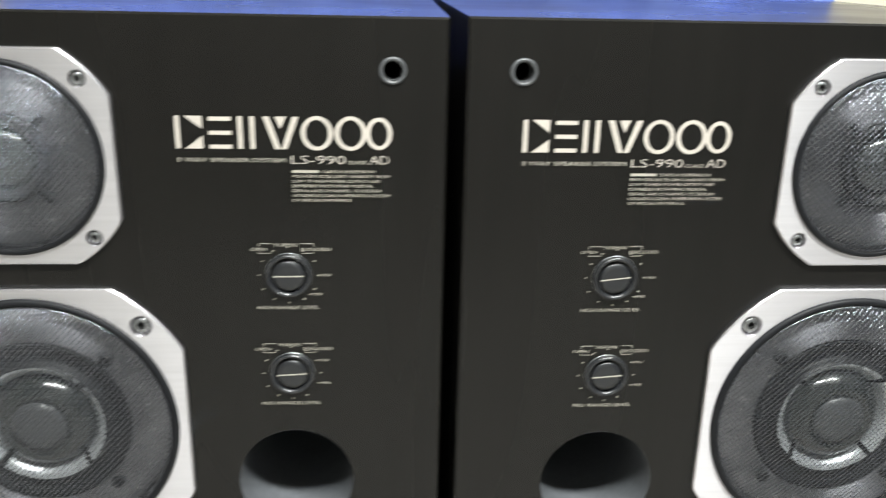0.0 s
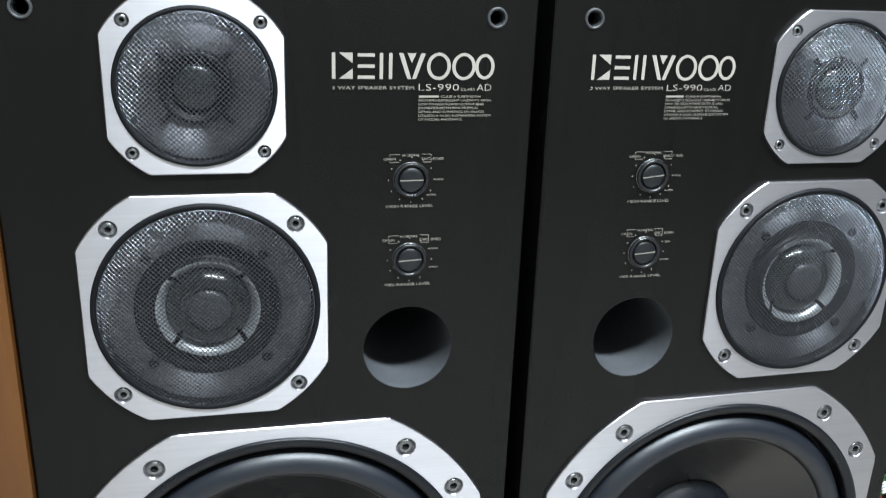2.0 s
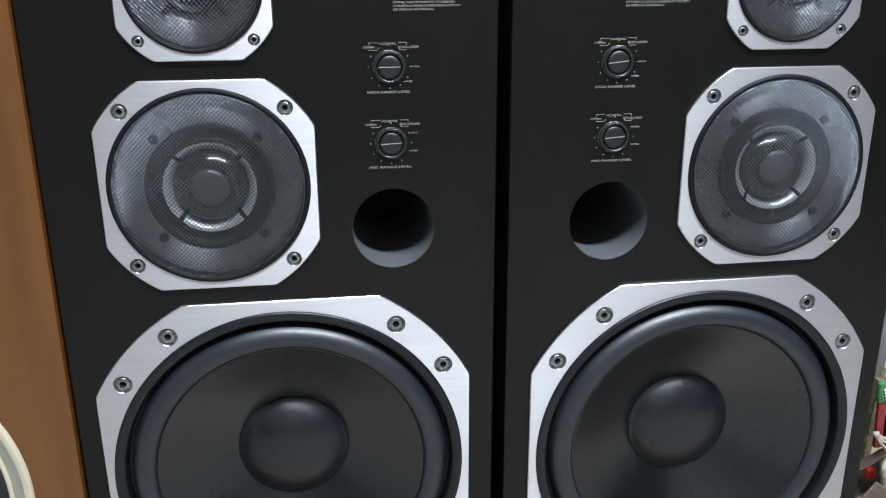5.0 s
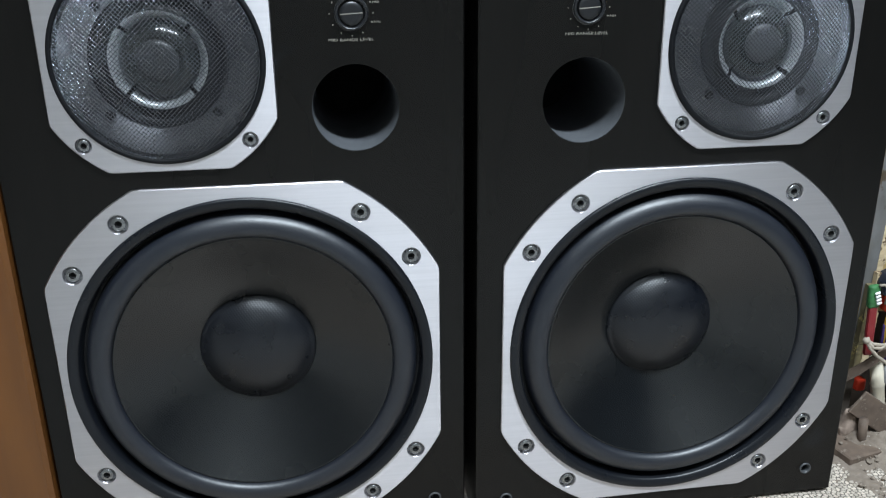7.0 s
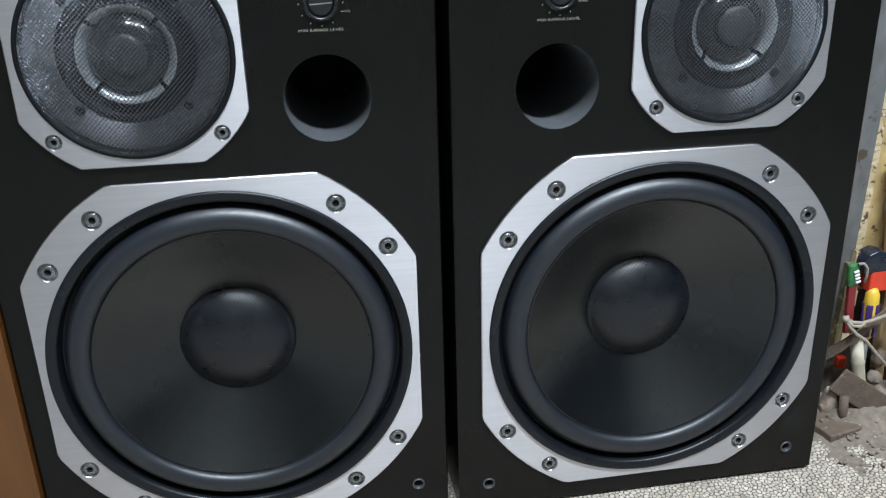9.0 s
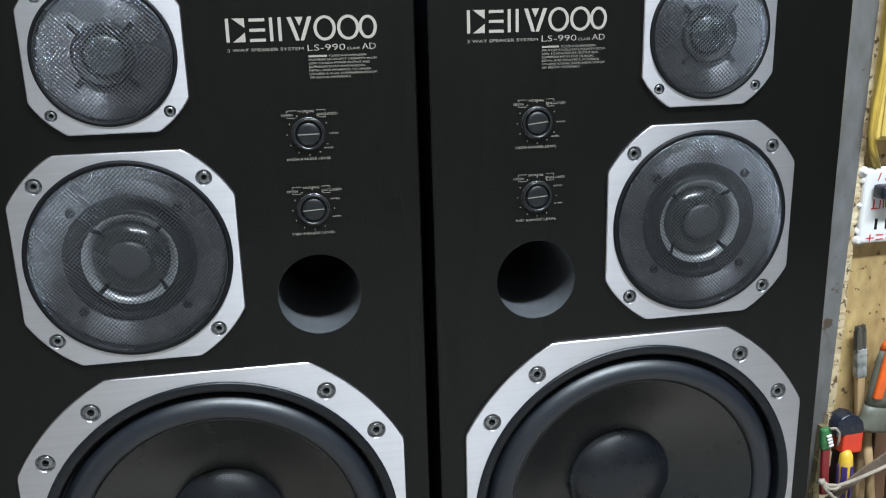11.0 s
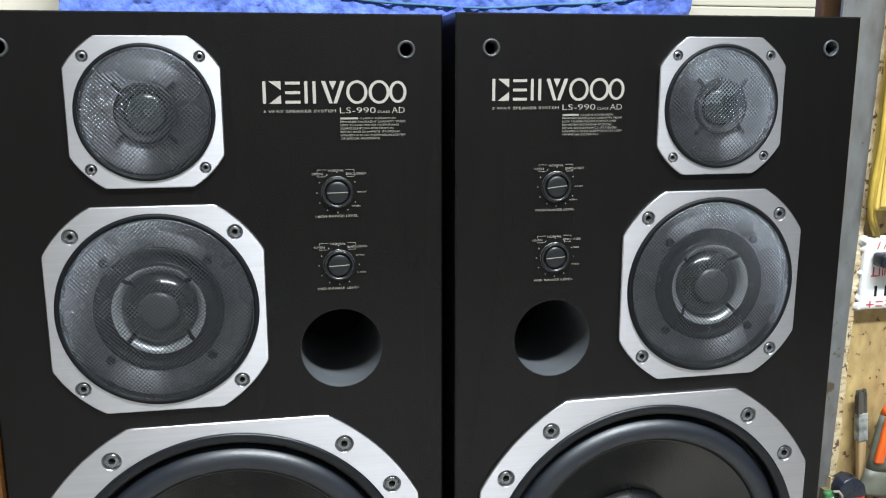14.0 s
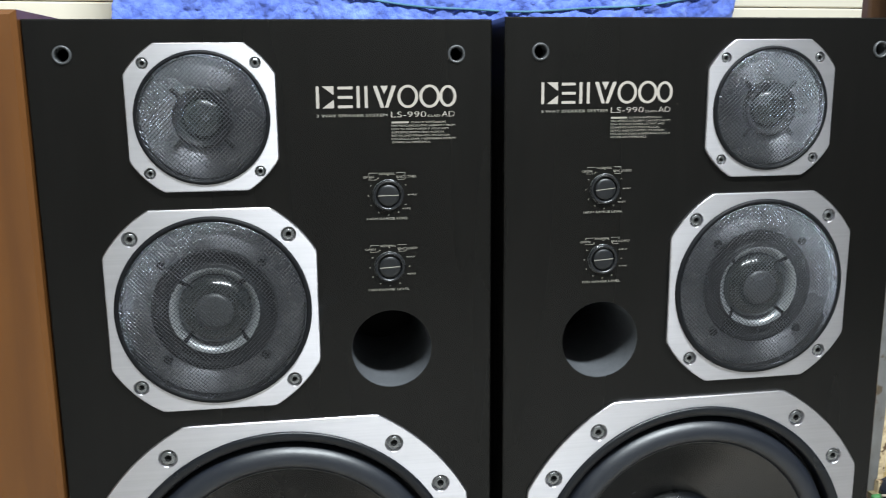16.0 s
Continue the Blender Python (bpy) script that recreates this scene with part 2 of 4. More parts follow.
def chip_floor():
    """Terrazzo seen from afar: pale chips in grey cement."""
    mt = bpy.data.materials.new("terrazzo")
    mt.use_nodes = True
    nt = mt.node_tree
    bs = nt.nodes["Principled BSDF"]
    co = nt.nodes.new("ShaderNodeTexCoord")
    cell = nt.nodes.new("ShaderNodeTexVoronoi")
    edge = nt.nodes.new("ShaderNodeTexVoronoi")
    edge.feature = "DISTANCE_TO_EDGE"
    for v in (cell, edge):
        v.inputs["Scale"].default_value = 140
        nt.links.new(co.outputs["Object"], v.inputs["Vector"])
    chip = nt.nodes.new("ShaderNodeMapRange")
    chip.inputs[1].default_value, chip.inputs[2].default_value = 0.06, 0.12
    nt.links.new(edge.outputs["Distance"], chip.inputs[0])
    tone = nt.nodes.new("ShaderNodeMix")
    tone.data_type = "RGBA"
    tone.inputs[6].default_value, tone.inputs[7].default_value = (0.60, 0.585, 0.55, 1), (0.34, 0.325, 0.30, 1)
    nt.links.new(cell.outputs["Color"], tone.inputs[0])
    mix = nt.nodes.new("ShaderNodeMix")
    mix.data_type = "RGBA"
    mix.inputs[6].default_value = (0.10, 0.095, 0.088, 1)
    nt.links.new(chip.outputs[0], mix.inputs[0])
    nt.links.new(tone.outputs[2], mix.inputs[7])
    nt.links.new(mix.outputs[2], bs.inputs["Base Color"])
    bs.inputs["Roughness"].default_value = 0.45
    return mt


M_TERRAZZO = chip_floor()

# ---- mesh helpers ----


def link(name, verts, faces, mat, parent=None, label="", smooth=False):
    me = bpy.data.meshes.new(name)
    me.from_pydata([tuple(v) for v in verts], [], faces)
    me.update()
    return finish(name, me, mat, parent, label, smooth)


def finish(name, me, mat, parent=None, label="", smooth=False):
    if mat:
        me.materials.append(mat)
    if smooth:
        me.polygons.foreach_set("use_smooth", [True] * len(me.polygons))
    ob = new(name, me)
    if parent:
        ob.parent = parent
    if label:
        tagged(ob, label)
    return ob


def part(name, bm, mat, parent=None, label="", smooth=False):
    bmesh.ops.recalc_face_normals(bm, faces=bm.faces)
    me = bpy.data.meshes.new(name)
    bm.to_mesh(me)
    bm.free()
    return finish(name, me, mat, parent, label, smooth)


def thing(name, m, label, category, group="", kind=""):
    ob = new(name)
    ob.empty_display_size = 0.02
    ob.matrix_world = m
    return tagged(ob, label, category, group, kind)


def box_bm(bm, x0, x1, y0, y1, z0, z1, bevel=0.0, seg=2, m=None):
    r = bmesh.ops.create_cube(bm, size=1.0)
    vs = r["verts"]
    bmesh.ops.scale(bm, vec=(x1 - x0, y1 - y0, z1 - z0), verts=vs)
    bmesh.ops.translate(bm, vec=((x0 + x1) / 2, (y0 + y1) / 2, (z0 + z1) / 2), verts=vs)
    if m is not None:
        bmesh.ops.transform(bm, matrix=m, verts=vs)
    if bevel:
        es = list({e for v in vs for e in v.link_edges})
        bmesh.ops.bevel(bm, geom=es, offset=bevel, segments=seg, profile=0.5, affect="EDGES")
    return bm


def box(x0, x1, y0, y1, z0, z1, bevel=0.0, seg=2, m=None):
    return box_bm(bmesh.new(), x0, x1, y0, y1, z0, z1, bevel, seg, m)


def ring_pts(cx, cz, r, n, y):
    return [(cx + r * math.cos(2 * math.pi * i / n), y, cz + r * math.sin(2 * math.pi * i / n)) for i in range(n)]


def lathe(cx, cz, profile, n=96, cap_first=False, cap_last=False):
    """Turned form about the y axis through (cx, cz); profile: rows of radius and y."""
    verts, faces = [], []
    for r, y in profile:
        verts += ring_pts(cx, cz, r, n, y)
    for k in range(len(profile) - 1):
        for i in range(n):
            j = (i + 1) % n
            faces.append((k * n + i, k * n + j, (k + 1) * n + j, (k + 1) * n + i))
    if cap_first:
        faces.append(tuple(range(n)))
    if cap_last:
        faces.append(tuple((len(profile) - 1) * n + i for i in range(n)))
    return verts, faces


def turned(name, cx, cz, profile, mat, parent, label="", n=96, cap_first=False, cap_last=False, smooth=True):
    v, f = lathe(cx, cz, profile, n, cap_first, cap_last)
    return link(name, v, f, mat, parent, label, smooth)


def tube_pts(path, radius, n=8, taper=1.0):
    """Round bar along a list of points."""
    verts, faces = [], []
    pts = [Vector(p) for p in path]
    for k, p in enumerate(pts):
        d = (pts[min(k + 1, len(pts) - 1)] - pts[max(k - 1, 0)]).normalized()
        a = d.orthogonal().normalized()
        if k:
            a = (last - d * last.dot(d)).normalized()
        last = a
        b = d.cross(a)
        r = radius * (1 + (taper - 1) * k / max(1, len(pts) - 1))
        verts += [p + r * (a * math.cos(2 * math.pi * i / n) + b * math.sin(2 * math.pi * i / n)) for i in range(n)]
    for k in range(len(pts) - 1):
        for i in range(n):
            j = (i + 1) % n
            faces.append((k * n + i, k * n + j, (k + 1) * n + j, (k + 1) * n + i))
    faces.append(tuple(range(n))[::-1])
    faces.append(tuple((len(pts) - 1) * n + i for i in range(n)))
    return verts, faces


def tube(name, path, radius, mat, parent=None, label="", n=8, taper=1.0):
    v, f = tube_pts(path, radius, n, taper)
    return link(name, v, f, mat, parent, label, True)


def sheet_with_holes(outer, holes, y):
    """Flat sheet facing -y with round openings; outer and holes are loops of (x, z)."""
    bm = bmesh.new()
    for loop in (outer, *holes):
        vs = [bm.verts.new((p[0], y, p[1])) for p in loop]
        for i in range(len(vs)):
            bm.edges.new((vs[i], vs[(i + 1) % len(vs)]))
    bmesh.ops.triangle_fill(bm, use_beauty=True, use_dissolve=False, edges=bm.edges[:], normal=(0, -1, 0))
    for f in bm.faces:
        if f.normal.y > 0:
            f.normal_flip()
    return bm


def circle(cx, cz, r, n=64):
    return [(cx + r * math.cos(2 * math.pi * i / n), cz + r * math.sin(2 * math.pi * i / n)) for i in range(n)]


def add_strip(bm, la, ya, lb, yb):
    a = [bm.verts.new((p[0], ya, p[1])) for p in la]
    b = [bm.verts.new((p[0], yb, p[1])) for p in lb]
    n = len(a)
    for i in range(n):
        j = (i + 1) % n
        bm.faces.new((a[i], a[j], b[j], b[i]))


def text_mesh(name, words, cx, cz, w, h, y, mat, parent, label="", left=False, lean=0.0, m=None):
    """Lettering fitted to a width and height, facing -y."""
    cu = bpy.data.curves.new(name, "FONT")
    cu.body, cu.align_x, cu.resolution_u, cu.shear = words, "LEFT", 3, lean
    cu.offset = -0.012 if h > 0.004 else 0.0
    tmp = new("lettering_source", cu)
    dg = bpy.context.evaluated_depsgraph_get()
    dg.update()
    me = bpy.data.meshes.new_from_object(tmp.evaluated_get(dg))
    bpy.data.objects.remove(tmp)
    co = np.array([v.co[:] for v in me.vertices])
    lo, hi = co.min(0), co.max(0)
    for v in me.vertices:
        u = (v.co.x - lo[0]) / (hi[0] - lo[0]) * w
        k = (v.co.y - lo[1]) / (hi[1] - lo[1]) * h
        v.co = (cx - w / 2 + u, y, cz - h / 2 + k)
    if m is not None:
        me.transform(m)
    me.name = name
    me.materials.clear()
    return finish(name, me, mat, parent, label)


def plate_print(name, shapes, y, mat, parent, label=""):
    """Flat printed shapes: rows of corner lists (x, z)."""
    verts, faces = [], []
    for s in shapes:
        faces.append(tuple(range(len(verts), len(verts) + len(s))))
        verts += [(p[0], y, p[1]) for p in s]
    return link(name, verts, faces, mat, parent, label)


def bar(x0, x1, z0, z1):
    return [(x0, z0), (x1, z0), (x1, z1), (x0, z1)]


# ---- the room ----


def structure(name, bm, mat, label, category):
    return tagged(part(name, bm, mat), label, category, kind="structure")


floor = structure("floor", box(-2.6, 1.3, -2.0, 0.5, -0.12, -0.002), M_TERRAZZO, "terrazzo floor of pale stone chips in grey cement", "floor")
# unseen; its tone is set by how bright the black panels should reflect
structure("wall_south", box(-2.7, 1.4, -2.1, -2.0, -0.1, 2.6), M_GREYWALL, "plain grey-green unseen wall, toned to brighten the panels' reflection", "wall")
structure("wall_west", box(-2.7, -2.6, -2.0, 0.5, -0.1, 2.6), M_PLASTER, "plain off-white plastered wall", "wall")
# unseen; placed near and dark so the right loudspeaker's panel reflects less light
structure("wall_east", box(1.3, 1.4, -2.0, 0.5, -0.1, 2.6), M_DARKWALL, "plain dark grey unseen wall, added to darken the right panel's reflection", "wall")
structure("ceiling", box(-2.7, 1.4, -2.1, 0.6, 2.6, 2.7), M_CEILING, "plain white painted ceiling", "ceiling")
back = structure("wall_north", box(-2.7, 1.4, 0.5, 0.6, -0.1, 2.6), M_PLASTER, "cream boarded wall behind the loudspeakers", "wall")
for k in range(15):
    z0 = 0.051 + k * 0.105
    part("siding_board", box(-2.6, 1.3, 0.478, 0.4995, z0, z0 + 0.0815, 0.002), M_SIDING, back)
    part("siding_bead", box(-2.6, 1.3, 0.480, 0.4995, z0 + 0.0830, z0 + 0.0980, 0.002), M_SIDING, back)

# ---- loudspeakers ----
WID, HIGH, DEEP = 0.384, 0.7175, 0.33
FACE = 0.003   # the baffle's depth behind the screw heads
PLATE = 0.0008  # the plates' front stands this far before the screw heads


def trim_loop(cx, cz, half, flat, n=224, shrink=0.0, tall=1.0):
    """Square with arched corners, as (x, z)."""
    out = []
    for i in range(n):
        a = 2 * math.pi * i / n
        c, s = abs(math.cos(a)), abs(math.sin(a))
        sq = half / max(c, s)
        chord = (half + flat) / (c + s)
        rc = math.hypot(half, flat if math.sin(a) > 0 else flat * 0.965)
        r = min(sq, 0.05 * chord + 0.95 * rc) - shrink
        out.append((cx + r * math.cos(a), cz + (tall - 1) * half + tall * r * math.sin(a)))
    return out


def trim_plate(name, cx, cz, half, flat, inner, screws, hole, parent, label, tall=1.0, lift=0.0):
    n, y = 224, -PLATE
    loop = lambda shrink: trim_loop(cx, cz + lift, half, flat, n, shrink, tall)
    bm = sheet_with_holes(loop(0.0008), [circle(cx, cz, inner, 160)] + [circle(x, z, hole * 1.06, 24) for x, z in screws], y)
    add_strip(bm, loop(0.0008), y, loop(0.0), y + 0.0008)
    add_strip(bm, loop(0.0), y + 0.0008, loop(0.0), FACE)
    add_strip(bm, circle(cx, cz, inner, 160), y, circle(cx, cz, inner - 0.0006, 160), 0.0022)
    for x, z in screws:
        add_strip(bm, circle(x, z, hole * 1.06, 24), y, circle(x, z, hole, 24), y + 0.0007)
        add_strip(bm, circle(x, z, hole, 24), y + 0.0007, circle(x, z, hole * 0.93, 24), 0.0028)
    ob = part(name, bm, M_ALU, parent, label)
    for x, z in screws:
        screw(x, z, hole, ob)
    return ob


def screw(x, z, hole, parent):
    head = hole * 0.74
    v, f = lathe(x, z, [(hole * 0.94, 0.0027), (head * 1.02, 0.0028), (head, 0.0006), (head * 0.9, 0.0001), (head * 0.5, 0.0)], 24)
    link("screw", v, f, M_SCREW, parent, "black zinc socket screw", True)
    hexa = head * 0.44
    v, f = lathe(x, z, [(hexa, 0.00005), (hexa * 0.9, 0.0022)], 6, cap_last=True)
    link("screw_socket", v, f, M_HOLE, parent)


def wire_mesh(cx, cz, r, pitch, bulge, rim_y, thick):
    """Diagonal wires crossing over a shallow dome."""
    verts, faces = [], []
    s = math.sqrt(0.5)
    for way in (0, 1):
        k = -int(r / pitch)
        while k * pitch < r:
            off = (k + 0.5) * pitch
            k += 1
            if abs(off) >= r * 0.995:
                continue
            half = math.sqrt(r * r - off * off)
            m = int(half / pitch - 0.5)
            cross = [-half] + [(i + 0.5) * pitch for i in range(-m - 1, m + 1)] + [half]
            n = len(cross) - 1
            base = len(verts)
            for i, t in enumerate(cross):
                a, b = (t, off) if way == 0 else (off, t)
                x, z = (a - b) * s, (a + b) * s
                px, pz = ((-s, s) if way == 0 else (s, s))
                q = min(1.0, (x * x + z * z) / (r * r))
                over = 1 if (int(math.floor(a / pitch)) + int(math.floor(b / pitch)) + way) % 2 else -1
                y = rim_y - bulge * (1 - 0.45 * q - 0.55 * q ** 4) + 0.00030 * over
                for du, dy in ((-thick, 0), (0, -thick * 1.1), (thick, 0)):
                    verts.append((cx + x + px * du, y + dy, cz + z + pz * du))
            for i in range(n):
                for j in (0, 1):
                    p = base + i * 3 + j
                    faces.append((p, p + 1, p + 4, p + 3))
    return verts, faces


def driver_screws(cx, cz, d):
    return [(cx + a * d, cz + b * d) for a in (-1, 1) for b in (-1, 1)]


def tweeter(sp, cx, cz):
    t = trim_plate("tweeter", cx, cz, 0.0615, 0.036, 0.0558, driver_screws(cx, cz, 0.0453), 0.0046, sp, "brushed aluminium tweeter plate with clipped corners")
    turned("rubber_ring", cx, cz, [(0.0558, 0.0012), (0.0557, -0.0014), (0.0551, -0.0024), (0.0538, -0.0028), (0.0526, -0.0026), (0.0521, -0.0010), (0.0504, 0.006)], M_RING, t, "black rubber ring", 128)
    v, f = wire_mesh(cx, cz, 0.0523, 0.0026, 0.0056, -0.0022, 0.00031)
    link("grille", v, f, M_WIRE, t, "domed silver wire mesh grille", True)
    turned("grille_rim", cx, cz, [(0.0524, -0.0002), (0.0524, -0.0022), (0.0520, -0.0028), (0.0515, -0.0022), (0.0514, -0.0008)], M_WIRE, t, "rolled wire rim", 128)
    turned("flange", cx, cz, [(0.0506, 0.0035), (0.0490, 0.0030), (0.0262, 0.0020), (0.0255, 0.0030)], M_FLANGE, t, "grey metal flange", 96)
    turned("collar", cx, cz, [(0.0255, 0.0015), (0.0245, -0.0012), (0.0222, -0.0012), (0.0205, 0.0025), (0.0175, 0.0035)], M_DARKRING, t, "dark ring round the dome", 72)
    turned("dome", cx, cz, [(0.0175, 0.0035), (0.0165, 0.0015), (0.014, -0.0005), (0.010, -0.0020), (0.005, -0.0028), (0.0012, -0.0030)], M_DOME, t, "glossy grey dome", 48, cap_last=True)
    for k in range(4):
        a = math.radians(45 + 90 * k)
        m = Matrix.Translation((cx, 0, cz)) @ Matrix.Rotation(-a, 4, "Y")
        part("bridge", box(0.0235, 0.0345, -0.0004, 0.0014, -0.0021, 0.0021, 0.0006, 2, m), M_DARKRING, t)
    return t


def midrange(sp, cx, cz):
    t = trim_plate("midrange", cx, cz, 0.0903, 0.0507, 0.0842, driver_screws(cx, cz, 0.0664), 0.0064, sp, "brushed aluminium midrange plate with clipped corners")
    turned("rubber_ring", cx, cz, [(0.0842, 0.0012), (0.0841, -0.0014), (0.0834, -0.0026), (0.0818, -0.0031), (0.0801, -0.0028), (0.0793, -0.0010), (0.0774, 0.008)], M_RING, t, "black rubber ring", 160)
    v, f = wire_mesh(cx, cz, 0.0796, 0.0026, 0.0070, -0.0024, 0.00031)
    link("grille", v, f, M_WIRE, t, "domed silver wire mesh grille", True)
    turned("grille_rim", cx, cz, [(0.0797, -0.0002), (0.0797, -0.0024), (0.0793, -0.0030), (0.0788, -0.0024), (0.0787, -0.0008)], M_WIRE, t, "rolled wire rim", 160)
    turned("flange", cx, cz, [(0.0776, 0.0055), (0.0760, 0.0050), (0.0552, 0.0030), (0.0541, 0.0040)], M_FLANGE, t, "grey metal flange", 128)
    turned("collar", cx, cz, [(0.0541, 0.0025), (0.0528, 0.0015), (0.0490, 0.0050), (0.0420, 0.0075), (0.0398, 0.0050), (0.0392, 0.0005), (0.0388, 0.0005)], M_DARKRING, t, "dark roll around the dome", 128)
    for k in range(4):
        a0, a1 = math.radians(45 + 90 * k + 3), math.radians(45 + 90 * k + 87)
        prof = [(0.0390, 0.0008), (0.0384, 0.0006), (0.0350, 0.0035), (0.0322, 0.0070), (0.0318, 0.0090)]
        nn = 40
        v = [(cx + r * math.cos(a0 + (a1 - a0) * i / nn), y, cz + r * math.sin(a0 + (a1 - a0) * i / nn)) for r, y in prof for i in range(nn + 1)]
        f = [(q * (nn + 1) + i, q * (nn + 1) + i + 1, (q + 1) * (nn + 1) + i + 1, (q + 1) * (nn + 1) + i) for q in range(len(prof) - 1) for i in range(nn)]
        link("silver_ring_segment", v, f, M_SILVER, t, "silver ring segment", True)
    turned("dome", cx, cz, [(0.0322, 0.0095), (0.0305, 0.0055), (0.0275, 0.0020), (0.0235, -0.0008), (0.0190, -0.0026), (0.0186, -0.0018), (0.0166, -0.0018)], M_DOME, t, "glossy grey dome", 96)
    turned("dome_centre", cx, cz, [(0.0166, -0.0016), (0.0164, -0.0030), (0.012, -0.0039), (0.007, -0.0044), (0.0012, -0.0046)], M_PORT, t, "dull grey centre", 48, cap_last=True)
    for k in range(4):
        a = math.radians(45 + 90 * k)
        turned("rivet", cx + 0.0600 * math.cos(a), cz + 0.0600 * math.sin(a), [(0.0042, 0.0025), (0.0038, 0.0006), (0.0022, 0.0000), (0.0018, 0.0008)], M_DARKRING, t, "dark rivet", 20, cap_last=True)
    return t


def woofer(sp, cx, cz):
    sc = [(cx + a * x, cz + b * z) for a in (-1, 1) for b in (-1, 1) for x, z in ((0.1016, 0.1444), (0.1450, 0.1007))]
    w = trim_plate("woofer", cx, cz, 0.1704, 0.0868, 0.1630, sc, 0.0082, sp, "brushed aluminium woofer plate with clipped corners", 1.0085, 0.0002)
    turned("gasket", cx, cz, [(0.1630, 0.0012), (0.1629, -0.0018), (0.1622, -0.0030), (0.1606, -0.0034), (0.1588, -0.0032), (0.1545, -0.0020), (0.1530, 0.0000), (0.1518, 0.013)], M_RUBBER, w, "black rubber gasket", 192)
    turned("groove", cx, cz, [(0.1520, 0.013), (0.1497, 0.0135), (0.1484, 0.010)], M_GROOVE, w, "black groove", 160)
    prof = []
    for i in range(17):
        a = math.pi * i / 16
        prof.append((0.1373 + 0.0115 * math.cos(a), 0.0105 - 0.0112 * math.sin(a) - 0.0070 * i / 16))
    turned("surround", cx, cz, prof, M_SURROUND, w, "half-round rubber surround", 192)
    prof = [(0.1262, 0.0032), (0.1250, 0.0022), (0.1240, 0.0030)]
    for i in range(1, 25):
        q = i / 24
        prof.append((0.1240 - 0.0715 * q, 0.0030 + 0.0410 * q + 0.0020 * math.sin(math.pi * q)))
    turned("cone", cx, cz, prof, M_CONE, w, "black paper cone", 192)
    prof = [(0.0545, 0.0436), (0.0535, 0.0418), (0.0518, 0.0412)]
    for i in range(1, 15):
        a = math.radians(62) * (1 - i / 14)
        prof.append((0.0512 * math.sin(a) / math.sin(math.radians(62)) + 0.0003, 0.0412 - 0.0170 * (math.cos(a) - math.cos(math.radians(62))) / (1 - math.cos(math.radians(62)))))
    turned("dust_cap", cx, cz, prof, M_CAP, w, "dark cloth dust cap", 96, cap_last=True)
    return w


def logo_shapes(cx, z0, z1, w):
    """Seven plain marks in a row, in place of the maker's name."""
    h, x0, b, out = z1 - z0, cx - w / 2, 0.0026, []
    out += [bar(x0, x0 + b, z0, z1), [(x0 + 0.0050, z0), (x0 + 0.0150, z0), (x0 + 0.0150, z0 + h * 0.40)], [(x0 + 0.0050, z1), (x0 + 0.0150, z0 + h * 0.60), (x0 + 0.0150, z1)]]
    x = x0 + 0.0185
    out += [bar(x, x + 0.0125, z0 + h * q, z0 + h * q + 0.0024) for q in (0.0, 0.425, 0.85)]
    x = x0 + 0.0345
    out += [bar(x, x + b, z0, z1), bar(x + 0.0068, x + 0.0068 + b, z0, z1)]
    x = x0 + 0.0485
    out += [[(x, z1), (x + 0.0065, z0), (x + 0.0095, z0), (x + 0.0035, z1)], [(x + 0.0165, z1), (x + 0.0100, z0), (x + 0.0130, z0), (x + 0.0200, z1)], [(x + 0.0065, z1), (x + 0.0097, z0 + h * 0.62), (x + 0.0130, z1)]]
    for xc in (x0 + 0.0785, x0 + 0.0975, x0 + 0.1135):
        rx, rz, n = (0.0090, h * 0.53, 40) if xc < x0 + 0.11 else (0.0075, h * 0.50, 40)
        for i in range(n):
            a, c = 2 * math.pi * i / n, 2 * math.pi * (i + 1) / n
            out.append([(xc + rx * math.cos(a), z0 + h / 2 + rz * math.sin(a)), (xc + rx * math.cos(c), z0 + h / 2 + rz * math.sin(c)),
                        (xc + (rx - b) * math.cos(c), z0 + h / 2 + (rz - 0.0022) * math.sin(c)), (xc + (rx - b) * math.cos(a), z0 + h / 2 + (rz - 0.0022) * math.sin(a))])
    return out


def knob(sp, x, z, turn, y):
    k = turned("level_knob", x, z, [(0.0137, y), (0.0136, y - 0.0022), (0.0130, y - 0.0034), (0.0121, y - 0.0036), (0.0108, y - 0.0022), (0.0103, y - 0.0004), (0.0102, y + 0.0025)], M_KNOB, sp, "glossy black round level control", 64)
    turned("dial", x, z, [(0.0096, y + 0.002), (0.0095, y - 0.0018), (0.0090, y - 0.0026), (0.0060, y - 0.0027)], M_DIAL, k, "satin dark grey dial", 48, cap_last=True)
    m = Matrix.Translation((x, 0, z)) @ Matrix.Rotation(math.radians(-turn), 4, "Y")
    part("pointer", box(-0.0090, 0.0090, y - 0.0030, y - 0.0024, -0.00035, 0.00030, 0, 1, m), M_PRINT2, k, "cream pointer line")
    turned("bezel", x, z, [(0.0139, y), (0.0138, y - 0.0006), (0.0134, y - 0.0006), (0.0134, y)], M_SCREW, k, "bright bezel edge", 64)
    return k


